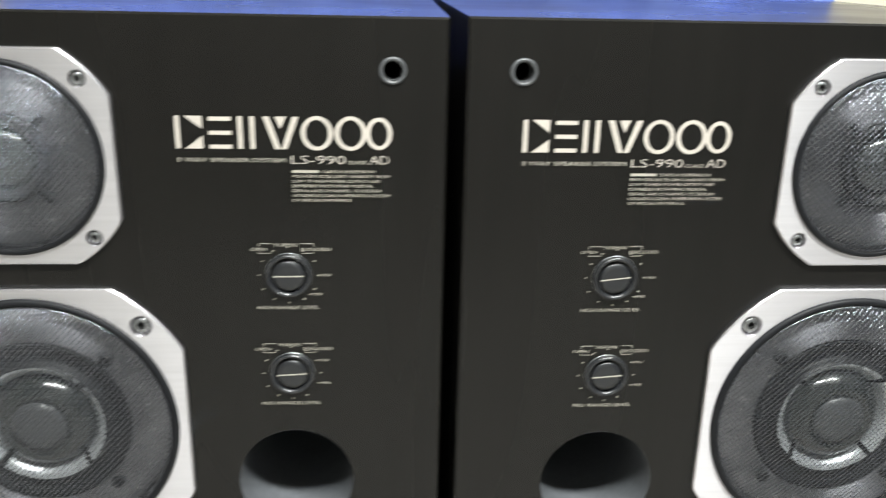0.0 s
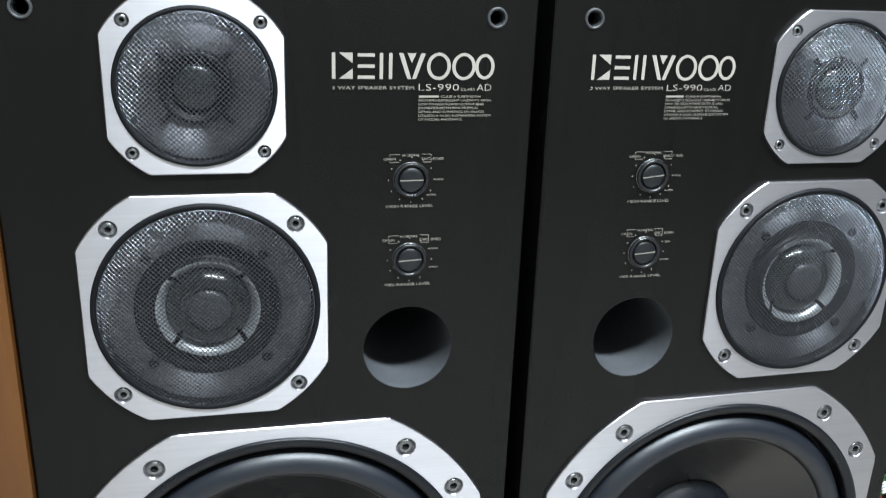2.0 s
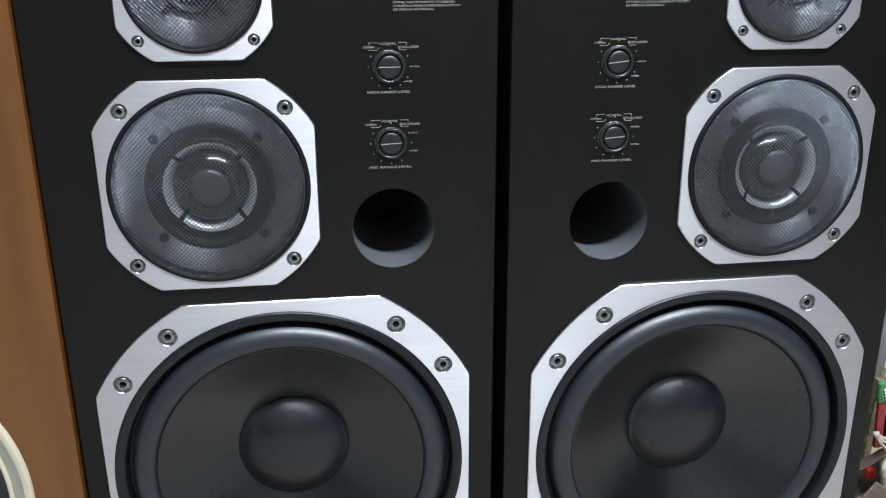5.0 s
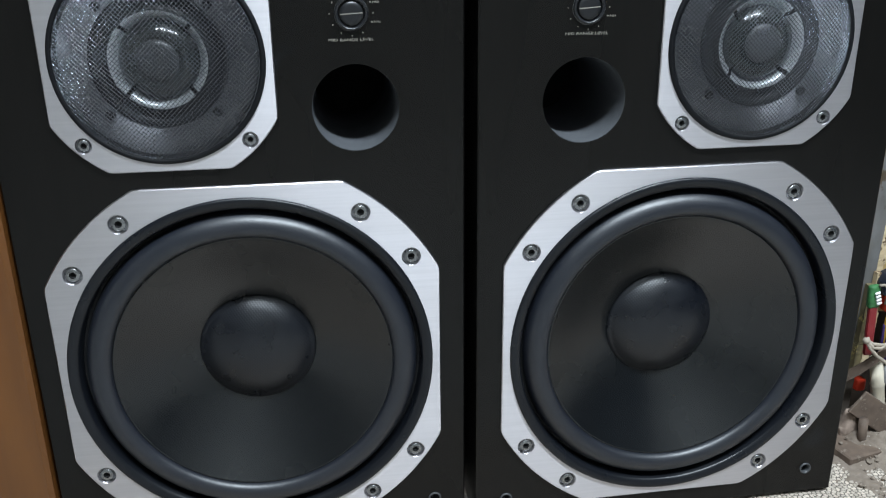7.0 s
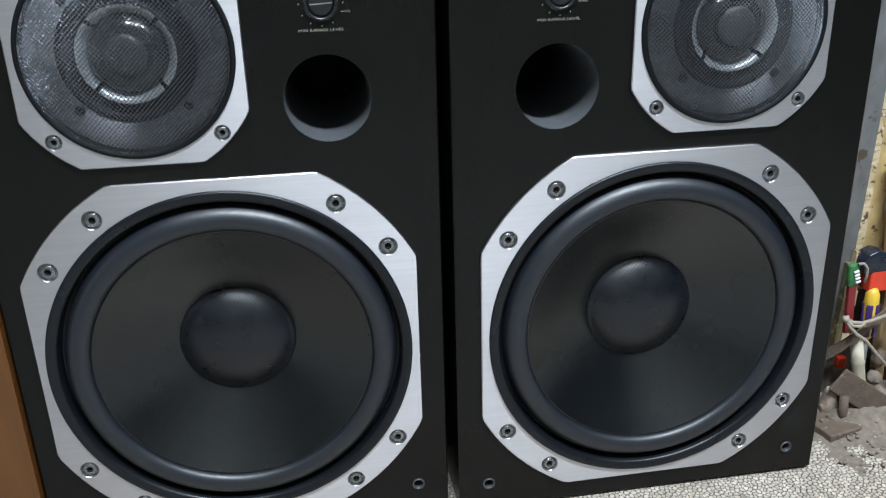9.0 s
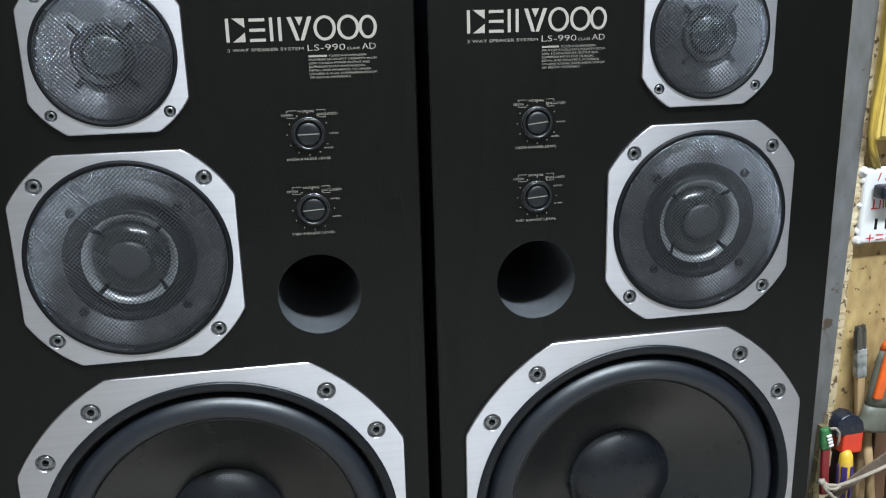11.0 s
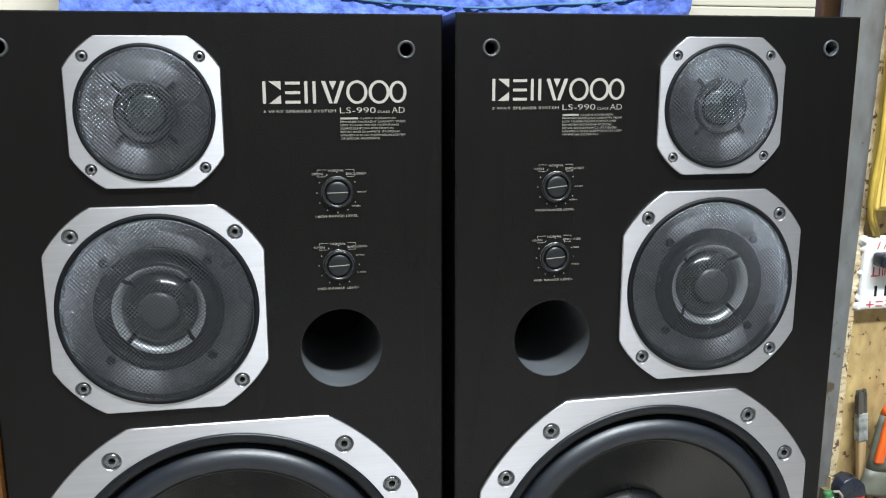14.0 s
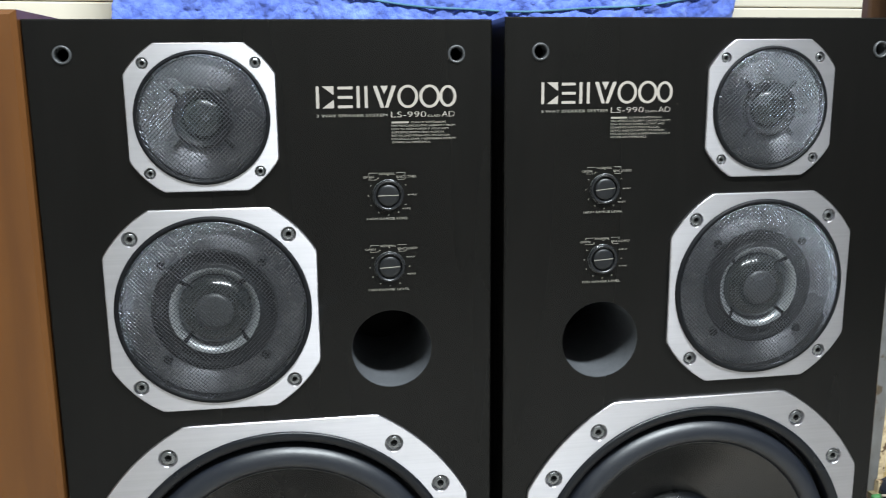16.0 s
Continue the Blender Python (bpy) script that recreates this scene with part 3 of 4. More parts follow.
def knob_print(sp, x, z, title, top, y, max_at, min_at):
    """Scale and words round one control; x, z its centre, top the height of the upper words."""
    dots = []
    for k in range(12):
        a = math.radians(90 + 30 * k)
        r = 0.0176
        if max_at is not None and (abs((math.degrees(a) % 360) - max_at) < 8 or abs((math.degrees(a) % 360) - min_at) < 8):
            continue
        dots.append(circle(x + r * math.cos(a), z + r * math.sin(a), 0.00055, 8))
    for a in (max_at, min_at):
        ca, sa = math.cos(math.radians(a)), math.sin(math.radians(a))
        px, pz = x + 0.0172 * ca, z + 0.0172 * sa
        dots.append(bar(px, px + 0.0016, pz - 0.0003, pz + 0.0003))
    b = 0.00035
    t = z + top
    dots += [bar(x - 0.0170, x - 0.0090, t + 0.0008, t + 0.0008 + b), bar(x - 0.0170, x - 0.0170 + b, t - 0.0008, t + 0.0008), bar(x - 0.0170, x - 0.0170 + b, t - 0.0052, t - 0.0040), bar(x - 0.0170, x - 0.0095, t - 0.0052, t - 0.0052 + b)]
    dots += [bar(x + 0.0075, x + 0.0150, t + 0.0008, t + 0.0008 + b), bar(x + 0.0150 - b, x + 0.0150, t - 0.0010, t + 0.0008), bar(x + 0.0150 - b, x + 0.0150, t - 0.0052, t - 0.0042), bar(x + 0.0085, x + 0.0150, t - 0.0052, t - 0.0052 + b)]
    plate_print("scale_marks", dots, y, M_PRINT2, sp, "fine cream scale marks")
    for words, dx, dz, w, h in (("NORMAL", -0.0007, top + 0.0002, 0.0138, 0.0019), ("OPEN", -0.0170, top - 0.0026, 0.0094, 0.0019), ("ENCLOSED", 0.0164, top - 0.0026, 0.0172, 0.0019)):
        text_mesh("lettering", words, x + dx, z + dz, w, h, y, M_PRINT2, sp)
    for words, a, w in (("MAX", max_at, 0.0056), ("MIN", min_at, 0.0050)):
        px, pz = x + 0.0172 * math.cos(math.radians(a)) + 0.0024, z + 0.0172 * math.sin(math.radians(a))
        text_mesh("lettering", words, px + w / 2, pz, w, 0.0016, y, M_PRINT2, sp)
    text_mesh("lettering", title, x - 0.0008, z - 0.0208, 0.0368, 0.0021, y, M_PRINT2, sp, "cream printed words " + title.lower())


PARAGRAPH = ["CLASS A SUSPENSION", "PROVIDES EXCELLENT LINEARITY FROM", "LOW TO HIGH POWER OUTPUT AND", "EXPRESSES BOTH FINE MUSICAL",
             "DETAIL AND DYNAMICS. ITS DESIGN", "UTILIZES A DUAL SUSPENSION SYSTEM", "OF SPECIAL MATERIALS."]
PAR_WIDTH = [0.0472, 0.0556, 0.0500, 0.0462, 0.0505, 0.0556, 0.0340]


def loudspeaker(sg, m, label, turns):
    """sg: +1 where the drivers stand to the side of +x, -1 for its mirror twin. Origin: lower inner front corner."""
    sp = thing("loudspeaker", m, label, "speaker", "pair of loudspeakers")
    c = lambda u: sg * u
    x0, x1 = (0, WID) if sg > 0 else (-WID, 0)
    # cabinet shell with an open front
    bm = bmesh.new()
    e = 0.0012
    front = [(x0 + e, e), (x1 - e, e), (x1 - e, HIGH - e), (x0 + e, HIGH - e)]
    outer = [(x0, 0), (x1, 0), (x1, HIGH), (x0, HIGH)]
    add_strip(bm, front, FACE, outer, FACE + e)
    add_strip(bm, outer, FACE + e, outer, FACE + DEEP)
    bm.faces.new([bm.verts.new((p[0], FACE + DEEP, p[1])) for p in outer])
    bmesh.ops.remove_doubles(bm, verts=bm.verts, dist=1e-5)
    part("cabinet", bm, M_VINYL, sp, "black vinyl-wrapped cabinet")
    tw, md, wf, pt = (c(0.2468), 0.6370), (c(0.2468), 0.4700), (c(0.1938), 0.1911), (c(0.0921), 0.4262)
    pegs = [(c(0.0312), 0.6883), (c(0.3546), 0.6891), (c(0.0303), 0.0295), (c(0.3521), 0.0288)]
    holes = [circle(*tw, 0.0566, 96), circle(*md, 0.0850, 128), circle(*wf, 0.1628, 160), circle(*pt, 0.0363, 96)] + [circle(*p, 0.0052, 24) for p in pegs]
    part("baffle", sheet_with_holes(front, holes, FACE), M_VINYL, sp, "satin black front panel")
    # added black sheet: the cabinet's unlit depth behind the port, put into colour
    part("port_shade_sheet", box(min(c(0.01), c(0.374)), max(c(0.01), c(0.374)), FACE + 0.16, FACE + 0.165, 0.01, 0.70), M_HOLE, sp, "added black sheet for the dark depth seen through the port")
    tweeter(sp, *tw)
    midrange(sp, *md)
    woofer(sp, *wf)
    turned("port", *pt, [(0.0366, FACE - 0.0002), (0.0364, FACE + 0.0006), (0.0360, FACE + 0.0022), (0.0357, FACE + 0.006), (0.0355, FACE + 0.15)], M_PORTWALL, sp, "dark grey round bass port", 96)
    for i, p in enumerate(pegs):
        r = 0.0078 if i < 2 else 0.0064
        turned("peg_socket", *p, [(r, FACE), (r * 0.97, FACE - 0.0012), (r * 0.86, FACE - 0.0017), (r * 0.72, FACE - 0.0010), (r * 0.66, FACE + 0.012)], M_PORT, sp, "black rubber socket for the grille peg", 32)
    y = FACE - 0.0004
    zc = c(0.0924)
    plate_print("logo", logo_shapes(zc, 0.6436, 0.6622, 0.1200), y, M_PRINT, sp, "cream printed maker's mark of plain shapes")
    text_mesh("lettering", "3 WAY SPEAKER SYSTEM", zc - 0.0298, 0.6372, 0.0604, 0.0024, y, M_PRINT2, sp, "cream printed words three way speaker system")
    text_mesh("lettering", "LS-990", zc + 0.0190, 0.6376, 0.0305, 0.0048, y, M_PRINT, sp, "cream printed model number")
    text_mesh("lettering", "CLASS", zc + 0.0411, 0.6362, 0.0107, 0.0020, y, M_PRINT2, sp)
    text_mesh("lettering", "AD", zc + 0.0537, 0.6376, 0.0112, 0.0048, y, M_PRINT, sp)
    for k, (words, w) in enumerate(zip(PARAGRAPH, PAR_WIDTH)):
        z = 0.6308 - k * 0.00285
        x = zc + 0.0040
        if k == 0:
            plate_print("printed_bar", [bar(x, x + 0.0150, z - 0.0008, z + 0.0008)], y, M_PRINT2, sp)
            x, w = x + 0.0168, w - 0.0168
        text_mesh("lettering", words, x + w / 2, z, w, 0.0017, y, M_PRINT2, sp)
    for i, (kz, title, mx, mn, tp) in enumerate(((0.5675, "HIGH RANGE LEVEL", 0, 315, 0.0188), (0.5029, "MID RANGE LEVEL", 30, 336, 0.0190))):
        knob(sp, c(0.0925), kz, turns[i], FACE)
        knob_print(sp, c(0.0925), kz, title, tp, y, mx, mn)
    return sp


loudspeaker(-1, pose(0.0107, 0.0129, -0.0006, 0, -0.21, -1.63), "black three-way loudspeaker with silver driver plates, drivers towards the wooden cabinet", (0.5, 3))
loudspeaker(1, pose(0.0195, -0.0023, 0.0010, -0.40, -0.18, -0.77), "black three-way loudspeaker with silver driver plates, beside the steel post", (6, 4))

# ---- wooden cabinet beside them ----
wood = thing("wooden_cabinet", pose(-0.3765, 0.018, -0.002, 0, 0, -1.0), "brown teak-veneered speaker cabinet with a cream driver ring", "speaker")
front = [(-0.46, 0.0), (0, 0.0), (0, 0.7245), (-0.46, 0.7245)]
inner = [(-0.456, 0.004), (-0.004, 0.004), (-0.004, 0.7205), (-0.456, 0.7205)]
f2 = sheet_with_holes(inner, [circle(-0.206, 0.190, 0.148, 96)], 0.0)
add_strip(f2, inner, 0.0, front, 0.004)
add_strip(f2, front, 0.004, front, 0.32)
f2.faces.new([f2.verts.new((p[0], 0.32, p[1])) for p in front])
part("cabinet", f2, M_WOOD, wood, "teak-veneered cabinet")
rg = turned("driver_ring", -0.206, 0.190, [(0.165, 0.0), (0.1645, -0.004), (0.162, -0.005), (0.158, -0.004)], M_CREAM, wood, "cream plastic outer ring", 128)
turned("band", -0.206, 0.190, [(0.158, -0.004), (0.150, -0.002), (0.1485, -0.002)], M_BEIGE, rg, "beige-grey band", 128)
turned("lip", -0.206, 0.190, [(0.1485, -0.002), (0.1475, -0.0045), (0.1450, -0.0045), (0.1440, 0.004)], M_CREAM, rg, "cream inner lip", 128)
turned("cone", -0.206, 0.190, [(0.1445, 0.004), (0.13, 0.010), (0.05, 0.05), (0.01, 0.05)], M_CONE, wood, "dark cone", 96, cap_last=True)

# ---- towel behind the loudspeakers ----


def towel():
    tw = thing("towel", pose(0.03, 0.40, 0.56), "rumpled blue terry towel with a teal stitched hem", "towel")
    nx, nz, w, h = 330, 130, 0.80, 0.36
    verts, faces = [], []
    for j in range(nz + 1):
        for i in range(nx + 1):
            x, z = -w / 2 + w * i / nx, h * j / nz
            fold = 0.010 * math.sin(9 * x + 2.2 * math.sin(5 * x)) + 0.006 * math.sin(23 * x + 6 * z)
            fz = 0.0055 * noise.noise((x * 42, z * 42, 0.0)) + 0.0035 * noise.noise((x * 120, z * 120, 3.0))
            verts.append((x + 0.004 * noise.noise((z * 30, 7.0, 0)), fold + fz, z))
    for j in range(nz):
        for i in range(nx):
            a = j * (nx + 1) + i
            faces.append((a, a + 1, a + nx + 2, a + nx + 1))
    cl = link("cloth", verts, faces, M_TOWEL, tw, "blue terry cloth", True)
    so = cl.modifiers.new("thickness", "SOLIDIFY")
    so.thickness, so.offset = 0.004, 1
    pts = []
    for i in range(81):
        x = -0.22 + 0.617 * i / 80
        z = 0.190 + 0.026 * ((x - 0.10) / 0.30) ** 2 + 0.001 * math.sin(40 * x)
        pts.append((x, 0.010 * math.sin(9 * x + 2.2 * math.sin(5 * x)) + 0.006 * math.sin(23 * x + 6 * z) - 0.006, z))
    tube("hem", pts, 0.0016, M_HEM, tw, "teal stitched hem line", 6)
    return tw


towel()
tagged(part("towel_shelf", box(-0.55, 0.62, 0.425, 0.4775, 0.0, 0.555, 0.003), M_BROWN), "low brown board standing behind the towel", "board")

# ---- steel post, board and tools ----
post = thing("steel_post", pose(0.438, 0.100, -0.002, 0, 1.2, 0), "dull grey galvanised steel angle post", "post")
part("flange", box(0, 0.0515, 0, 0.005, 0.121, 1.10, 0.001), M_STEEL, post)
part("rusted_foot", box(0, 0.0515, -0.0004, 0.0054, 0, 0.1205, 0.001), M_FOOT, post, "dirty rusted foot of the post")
part("web", box(0.0455, 0.0505, 0.0052, 0.011, 0, 1.10, 0.001), M_STEEL, post)
tagged(part("timber_post", box(0.488, 0.530, 0.185, 0.200, -0.002, 1.1, 0.003), M_BROWN), "brown timber post behind the steel angle", "post")

board = thing("plywood_board", pose(0.4915, 0.112, -0.002, 0, 1.2, 0), "stained yellowish plywood board with a flaking edge", "board")
part("sheet", box(0.004, 0.70, 0.0, 0.018, 0.150, 1.05, 0.001), M_BOARD, board)
# added sheet, coloured dark in place of the shadow below the board
part("backing", box(0.004, 0.70, 0.030, 0.040, 0.0, 1.05, 0.001), M_RECESS_SHADE, board, "added dark brown sheet for the shaded recess behind the tools")
part("batten", box(0.010, 0.69, 0.0185, 0.0295, 0.30, 0.34, 0.001), M_BROWN, board)


def flakes(rnd, z, top, left, right, near, far):
    """A rough strip of paint chips one above the other."""
    bm = bmesh.new()
    while z < top:
        hgt = rnd.uniform(0.008, 0.032)
        a, b = left + rnd.uniform(-0.0012, 0.0012), right + rnd.uniform(-0.0016, 0.0022)
        n = 5
        rows = []
        for k in range(n + 1):
            q = z + hgt * 1.12 * k / n
            rows.append([bm.verts.new(p) for p in ((a + rnd.uniform(-0.0003, 0.0003), near + rnd.uniform(-0.0005, 0.0003), q), (b + rnd.uniform(-0.0006, 0.0006), near + rnd.uniform(-0.0003, 0.0005), q), (b, far, q), (a, far, q))])
            if k:
                for i in range(4):
                    bm.faces.new((rows[-2][i], rows[-2][(i + 1) % 4], rows[-1][(i + 1) % 4], rows[-1][i]))
        bm.faces.new(rows[0])
        bm.faces.new(rows[-1])
        z += hgt if rnd.random() < 0.9 else hgt + 0.003
    return bm


part("flaking_edge", flakes(random.Random(5), 0.19, 0.95, -0.0008, 0.0066, -0.009, 0.006), M_FLAKE, board, "flaking cream-painted edge")
part("split_edge", flakes(random.Random(9), 0.080, 0.172, -0.0130, -0.0050, -0.0205, -0.0125), M_OLIVE, board, "split olive-brown wooden edge")
part("split_edge", flakes(random.Random(12), 0.088, 0.200, -0.0048, 0.0040, -0.0190, -0.0125), M_FLAKE, board, "split cream-painted edge")
for k, (x0, x1, z1) in enumerate(((0.052, 0.064, 0.186), (0.068, 0.088, 0.176), (0.092, 0.116, 0.188))):
    part("old_slat", box(x0, x1, -0.006, 0.006, 0.0, z1, 0.0015, 2, pose(0.012, 0, 0, 0, -5 + 2 * k, 0)), M_HANDLE if k == 0 else M_BROWN, board, "weathered brown slat")

# ---- socket outlet and wiring on the board ----
sock = thing("socket_outlet", pose(0.5085, 0.098, 0.405), "white plastic socket outlet with red handwriting, glued to the board", "socket")
plate = part("cover_plate", box(0, 0.118, 0, 0.0138, 0, 0.084, 0.004, 3), M_WHITE, sock)
for k, (sx, sz, r) in enumerate(((0.000, 0.080, 0.006), (0.001, 0.071, 0.0045), (0.002, 0.004, 0.006), (0.001, 0.014, 0.004), (0.000, 0.043, 0.004))):
    bm = bmesh.new()
    bmesh.ops.create_icosphere(bm, subdivisions=3, radius=r)
    for v in bm.verts:
        v.co *= 1 + 0.35 * noise.noise(v.co * 300 + Vector((k * 9, 0, 0)))
    bmesh.ops.translate(bm, vec=(sx, 0.006, sz), verts=bm.verts)
    part("glue_blob", bm, M_GLUE, sock, "cloudy hot-glue blob", True)
for sx in (0.0170, 0.0300):
    for sz in (0.022,):
        part("contact_slot", box(sx, sx + 0.0032, -0.0004, 0.001, sz - 0.006, sz + 0.006), M_HOLE, sock, "dark contact slot")
text_mesh("handwriting", "110", 0.026, 0.075, 0.023, 0.0085, -0.0005, M_RED, sock, "red handwritten number 110", lean=0.25)
plate_print("handwriting", [bar(0.012, 0.014, 0.040, 0.050), bar(0.010, 0.019, 0.039, 0.0405), bar(0.020, 0.0215, 0.039, 0.049), bar(0.024, 0.0255, 0.039, 0.050), bar(0.027, 0.0285, 0.040, 0.050), bar(0.031, 0.040, 0.043, 0.0445)], -0.0005, M_RED, sock, "red handwritten strokes")
plate_print("handwriting", [bar(0.008, 0.018, 0.006, 0.0072), bar(0.012, 0.0135, 0.003, 0.011), bar(0.020, 0.029, 0.009, 0.0104), bar(0.020, 0.029, 0.004, 0.0052), bar(0.032, 0.042, 0.010, 0.0112), bar(0.032, 0.042, 0.005, 0.0062)], -0.0005, M_RED, sock, "red handwritten strokes")
plug = thing("plug", pose(0.5085, 0.098, 0.405), "black rubber mains plug pushed into the socket", "plug")
part("body", box(0.008, 0.040, -0.020, -0.001, 0.053, 0.068, 0.004, 3), M_BLACKP, plug)
tube("cable", [(0.040, -0.012, 0.060), (0.054, -0.026, 0.055), (0.075, -0.028, 0.030), (0.085, -0.020, -0.02), (0.09, -0.010, -0.08)], 0.0035, M_BLACKP, plug, "black cable")

jb = thing("junction_box", pose(0.5080, 0.088, 0.521, 0, 1.2, 0), "yellowed plastic junction box with a white label", "box")
part("case", box(0, 0.15, 0, 0.0235, 0, 0.24, 0.003, 2), M_YELLOW, jb)
part("lid", box(0.004, 0.146, -0.003, -0.0003, 0.004, 0.236, 0.001, 1), M_YELLOW, jb)
part("sticker", box(0.022, 0.060, -0.0036, -0.0031, 0.050, 0.080), M_WHITE, jb, "white paper sticker")
plate_print("red_marks", [bar(0.014, 0.022, 0.040, 0.0415), bar(0.0205, 0.022, 0.036, 0.041), bar(0.014, 0.022, 0.0345, 0.036), bar(0.014, 0.0155, 0.030, 0.035), bar(0.014, 0.022, 0.029, 0.0305), bar(0.026, 0.034, 0.034, 0.036)], -0.0034, M_RED, jb, "red handwritten strokes")
cab = thing("wiring", pose(0, 0, 0), "two old yellow cables running down the board", "cable")
tube("cable", [(0.5075, 0.086, 0.80), (0.5058, 0.086, 0.686), (0.5054, 0.086, 0.60), (0.5018, 0.087, 0.56), (0.5012, 0.089, 0.530), (0.5070, 0.094, 0.512), (0.5200, 0.099, 0.492)], 0.0030, M_CABLE, cab, "", 10)
tube("cable", [(0.5115, 0.083, 0.80), (0.5105, 0.083, 0.70), (0.5085, 0.083, 0.62), (0.5050, 0.085, 0.57), (0.5065, 0.091, 0.53), (0.5140, 0.097, 0.512), (0.5260, 0.102, 0.488)], 0.0026, M_CABLE, cab, "", 10)

# ---- tools on the board ----


def slanted(x, y, z, lean, yaw=0):
    return pose(x, y, z, 0, lean, yaw)


brush = thing("paint_brush", slanted(0.5345, 0.098, 0.196, -6), "old flat paint brush with dark bristles, hanging on the board", "brush")
part("handle", box(-0.0050, 0.0050, -0.004, 0.004, 0.0, 0.054, 0.002, 2), M_HANDLE, brush, "pale wooden handle")
part("ferrule", box(-0.0063, 0.0063, -0.0048, 0.0048, 0.0505, 0.086, 0.0015, 2), M_SPLASH, brush, "ferrule splashed with white paint")
bm = bmesh.new()
rnd = random.Random(3)
for k in range(150):
    bx, by = rnd.uniform(-0.0058, 0.0058), rnd.uniform(-0.0038, 0.0038)
    tip = rnd.uniform(0.104, 0.114)
    box_bm(bm, bx - 0.0007, bx + 0.0007, by - 0.0006, by + 0.0006, 0.084, tip)
part("bristles", bm, M_BRISTLE, brush, "stiff dark bristles")

scr = thing("scraper", slanted(0.5415, 0.086, 0.184, 8), "scraper with an orange handle and dirty grey-green flared skirt", "tool")


def oval_stack(rows, n=28):
    """Stacked ovals: height, centre, half width and half depth of each."""
    bm = bmesh.new()
    prev = None
    for z, x, w, t in rows:
        ring = [bm.verts.new((x + w * math.cos(a), t * math.sin(a), z)) for a in [2 * math.pi * i / n for i in range(n)]]
        if prev:
            for i in range(n):
                bm.faces.new((prev[i], prev[(i + 1) % n], ring[(i + 1) % n], ring[i]))
        else:
            bm.faces.new(ring)
        prev = ring
    bm.faces.new(prev)
    return bm


part("skirt", oval_stack(((0.0, 0.002, 0.0215, 0.011), (0.004, 0.002, 0.0222, 0.0112), (0.010, 0.002, 0.0205, 0.0108), (0.020, 0.002, 0.0180, 0.0098), (0.030, 0.002, 0.0168, 0.0090))), M_GREYGREEN, scr, "dirty grey-green skirt", True)
part("handle", oval_stack(((0.027, 0.002, 0.0165, 0.0086), (0.045, 0.002, 0.0160, 0.0086), (0.065, 0.002, 0.0160, 0.0088), (0.085, 0.003, 0.0163, 0.0088), (0.098, 0.004, 0.0165, 0.0086))), M_GREYGREEN, scr, "worn grey-green handle", True)
part("end_cap", oval_stack(((0.0975, 0.004, 0.0168, 0.0088), (0.106, 0.006, 0.0165, 0.0086), (0.114, 0.010, 0.0145, 0.0076), (0.120, 0.015, 0.0095, 0.0050), (0.122, 0.017, 0.0040, 0.0025))), M_ORANGE, scr, "orange plastic end cap", True)
part("inlay", box(-0.0145, -0.0030, -0.0104, -0.0040, 0.040, 0.106, 0.0024, 3, pose(0, 0, 0, 0, 2, 0)), M_ORANGE, scr, "long orange plastic inlay", True)
part("thumb_slot", box(-0.0110, -0.0072, -0.0110, -0.0098, 0.084, 0.096, 0.0005, 2, pose(0, 0, 0, 0, 2, 0)), M_HOLE, scr, "dark slot")

tape = thing("tape_measure", slanted(0.5070, 0.088, 0.174, 3) @ Matrix.Scale(0.80, 4), "navy and orange-red tape measure tucked behind a strap", "tape measure")
bm = bmesh.new()
prof = [(-0.020, 0.010), (-0.021, 0.028), (-0.015, 0.039), (-0.003, 0.045), (0.010, 0.042), (0.021, 0.033), (0.025, 0.022), (0.024, 0.014)]
a = [bm.verts.new((x, -0.013, z)) for x, z in prof]
b = [bm.verts.new((x, 0.013, z)) for x, z in prof]
bm.faces.new(a)
bm.faces.new(b[::-1])
for i in range(len(prof)):
    j = (i + 1) % len(prof)
    bm.faces.new((a[i], a[j], b[j], b[i]))
bmesh.ops.bevel(bm, geom=bm.edges[:], offset=0.0028, segments=3, profile=0.5, affect="EDGES")
part("cap", bm, M_BLACKP, tape, "navy rounded cap", True)
part("body", box(-0.006, 0.026, -0.0125, 0.012, -0.018, 0.016, 0.003, 3, Matrix.Rotation(math.radians(-4), 4, "Y")), M_REDP, tape, "orange-red body")
for k in range(3):
    part("rib", box(0.0, 0.016, -0.0138, -0.0125, 0.028 + k * 0.004, 0.0295 + k * 0.004, 0.0004, 1), M_BLACKP, tape)

tooth = thing("toothbrush", slanted(0.4775, 0.070, 0.117, -4), "green-headed toothbrush with a red handle", "brush")
part("handle", box(-0.0048, 0.0050, -0.003, 0.003, 0.0, 0.062, 0.002, 2), M_DARKRED, tooth, "dark red handle")
part("head", box(-0.0066, 0.0062, -0.004, 0.004, 0.058, 0.085, 0.003, 3), M_GREEN, tooth, "green bristle head", True)
for k in range(4):
    part("bristle_tuft", box(0.0010, 0.0070, -0.0062, -0.0038, 0.0605 + k * 0.0042, 0.0630 + k * 0.0042, 0.0005, 1, Matrix.Rotation(math.radians(-14), 4, "Y") @ Matrix.Translation((0.0155, 0, 0))), M_WHITE, tooth, "white bristle tuft")
tube("neck_cord", [(0.002, -0.005, 0.086), (0.008, -0.006, 0.086), (0.0125, -0.006, 0.080), (0.0135, -0.005, 0.070), (0.012, -0.004, 0.062)], 0.0016, M_CORD, tooth, "off-white cord")

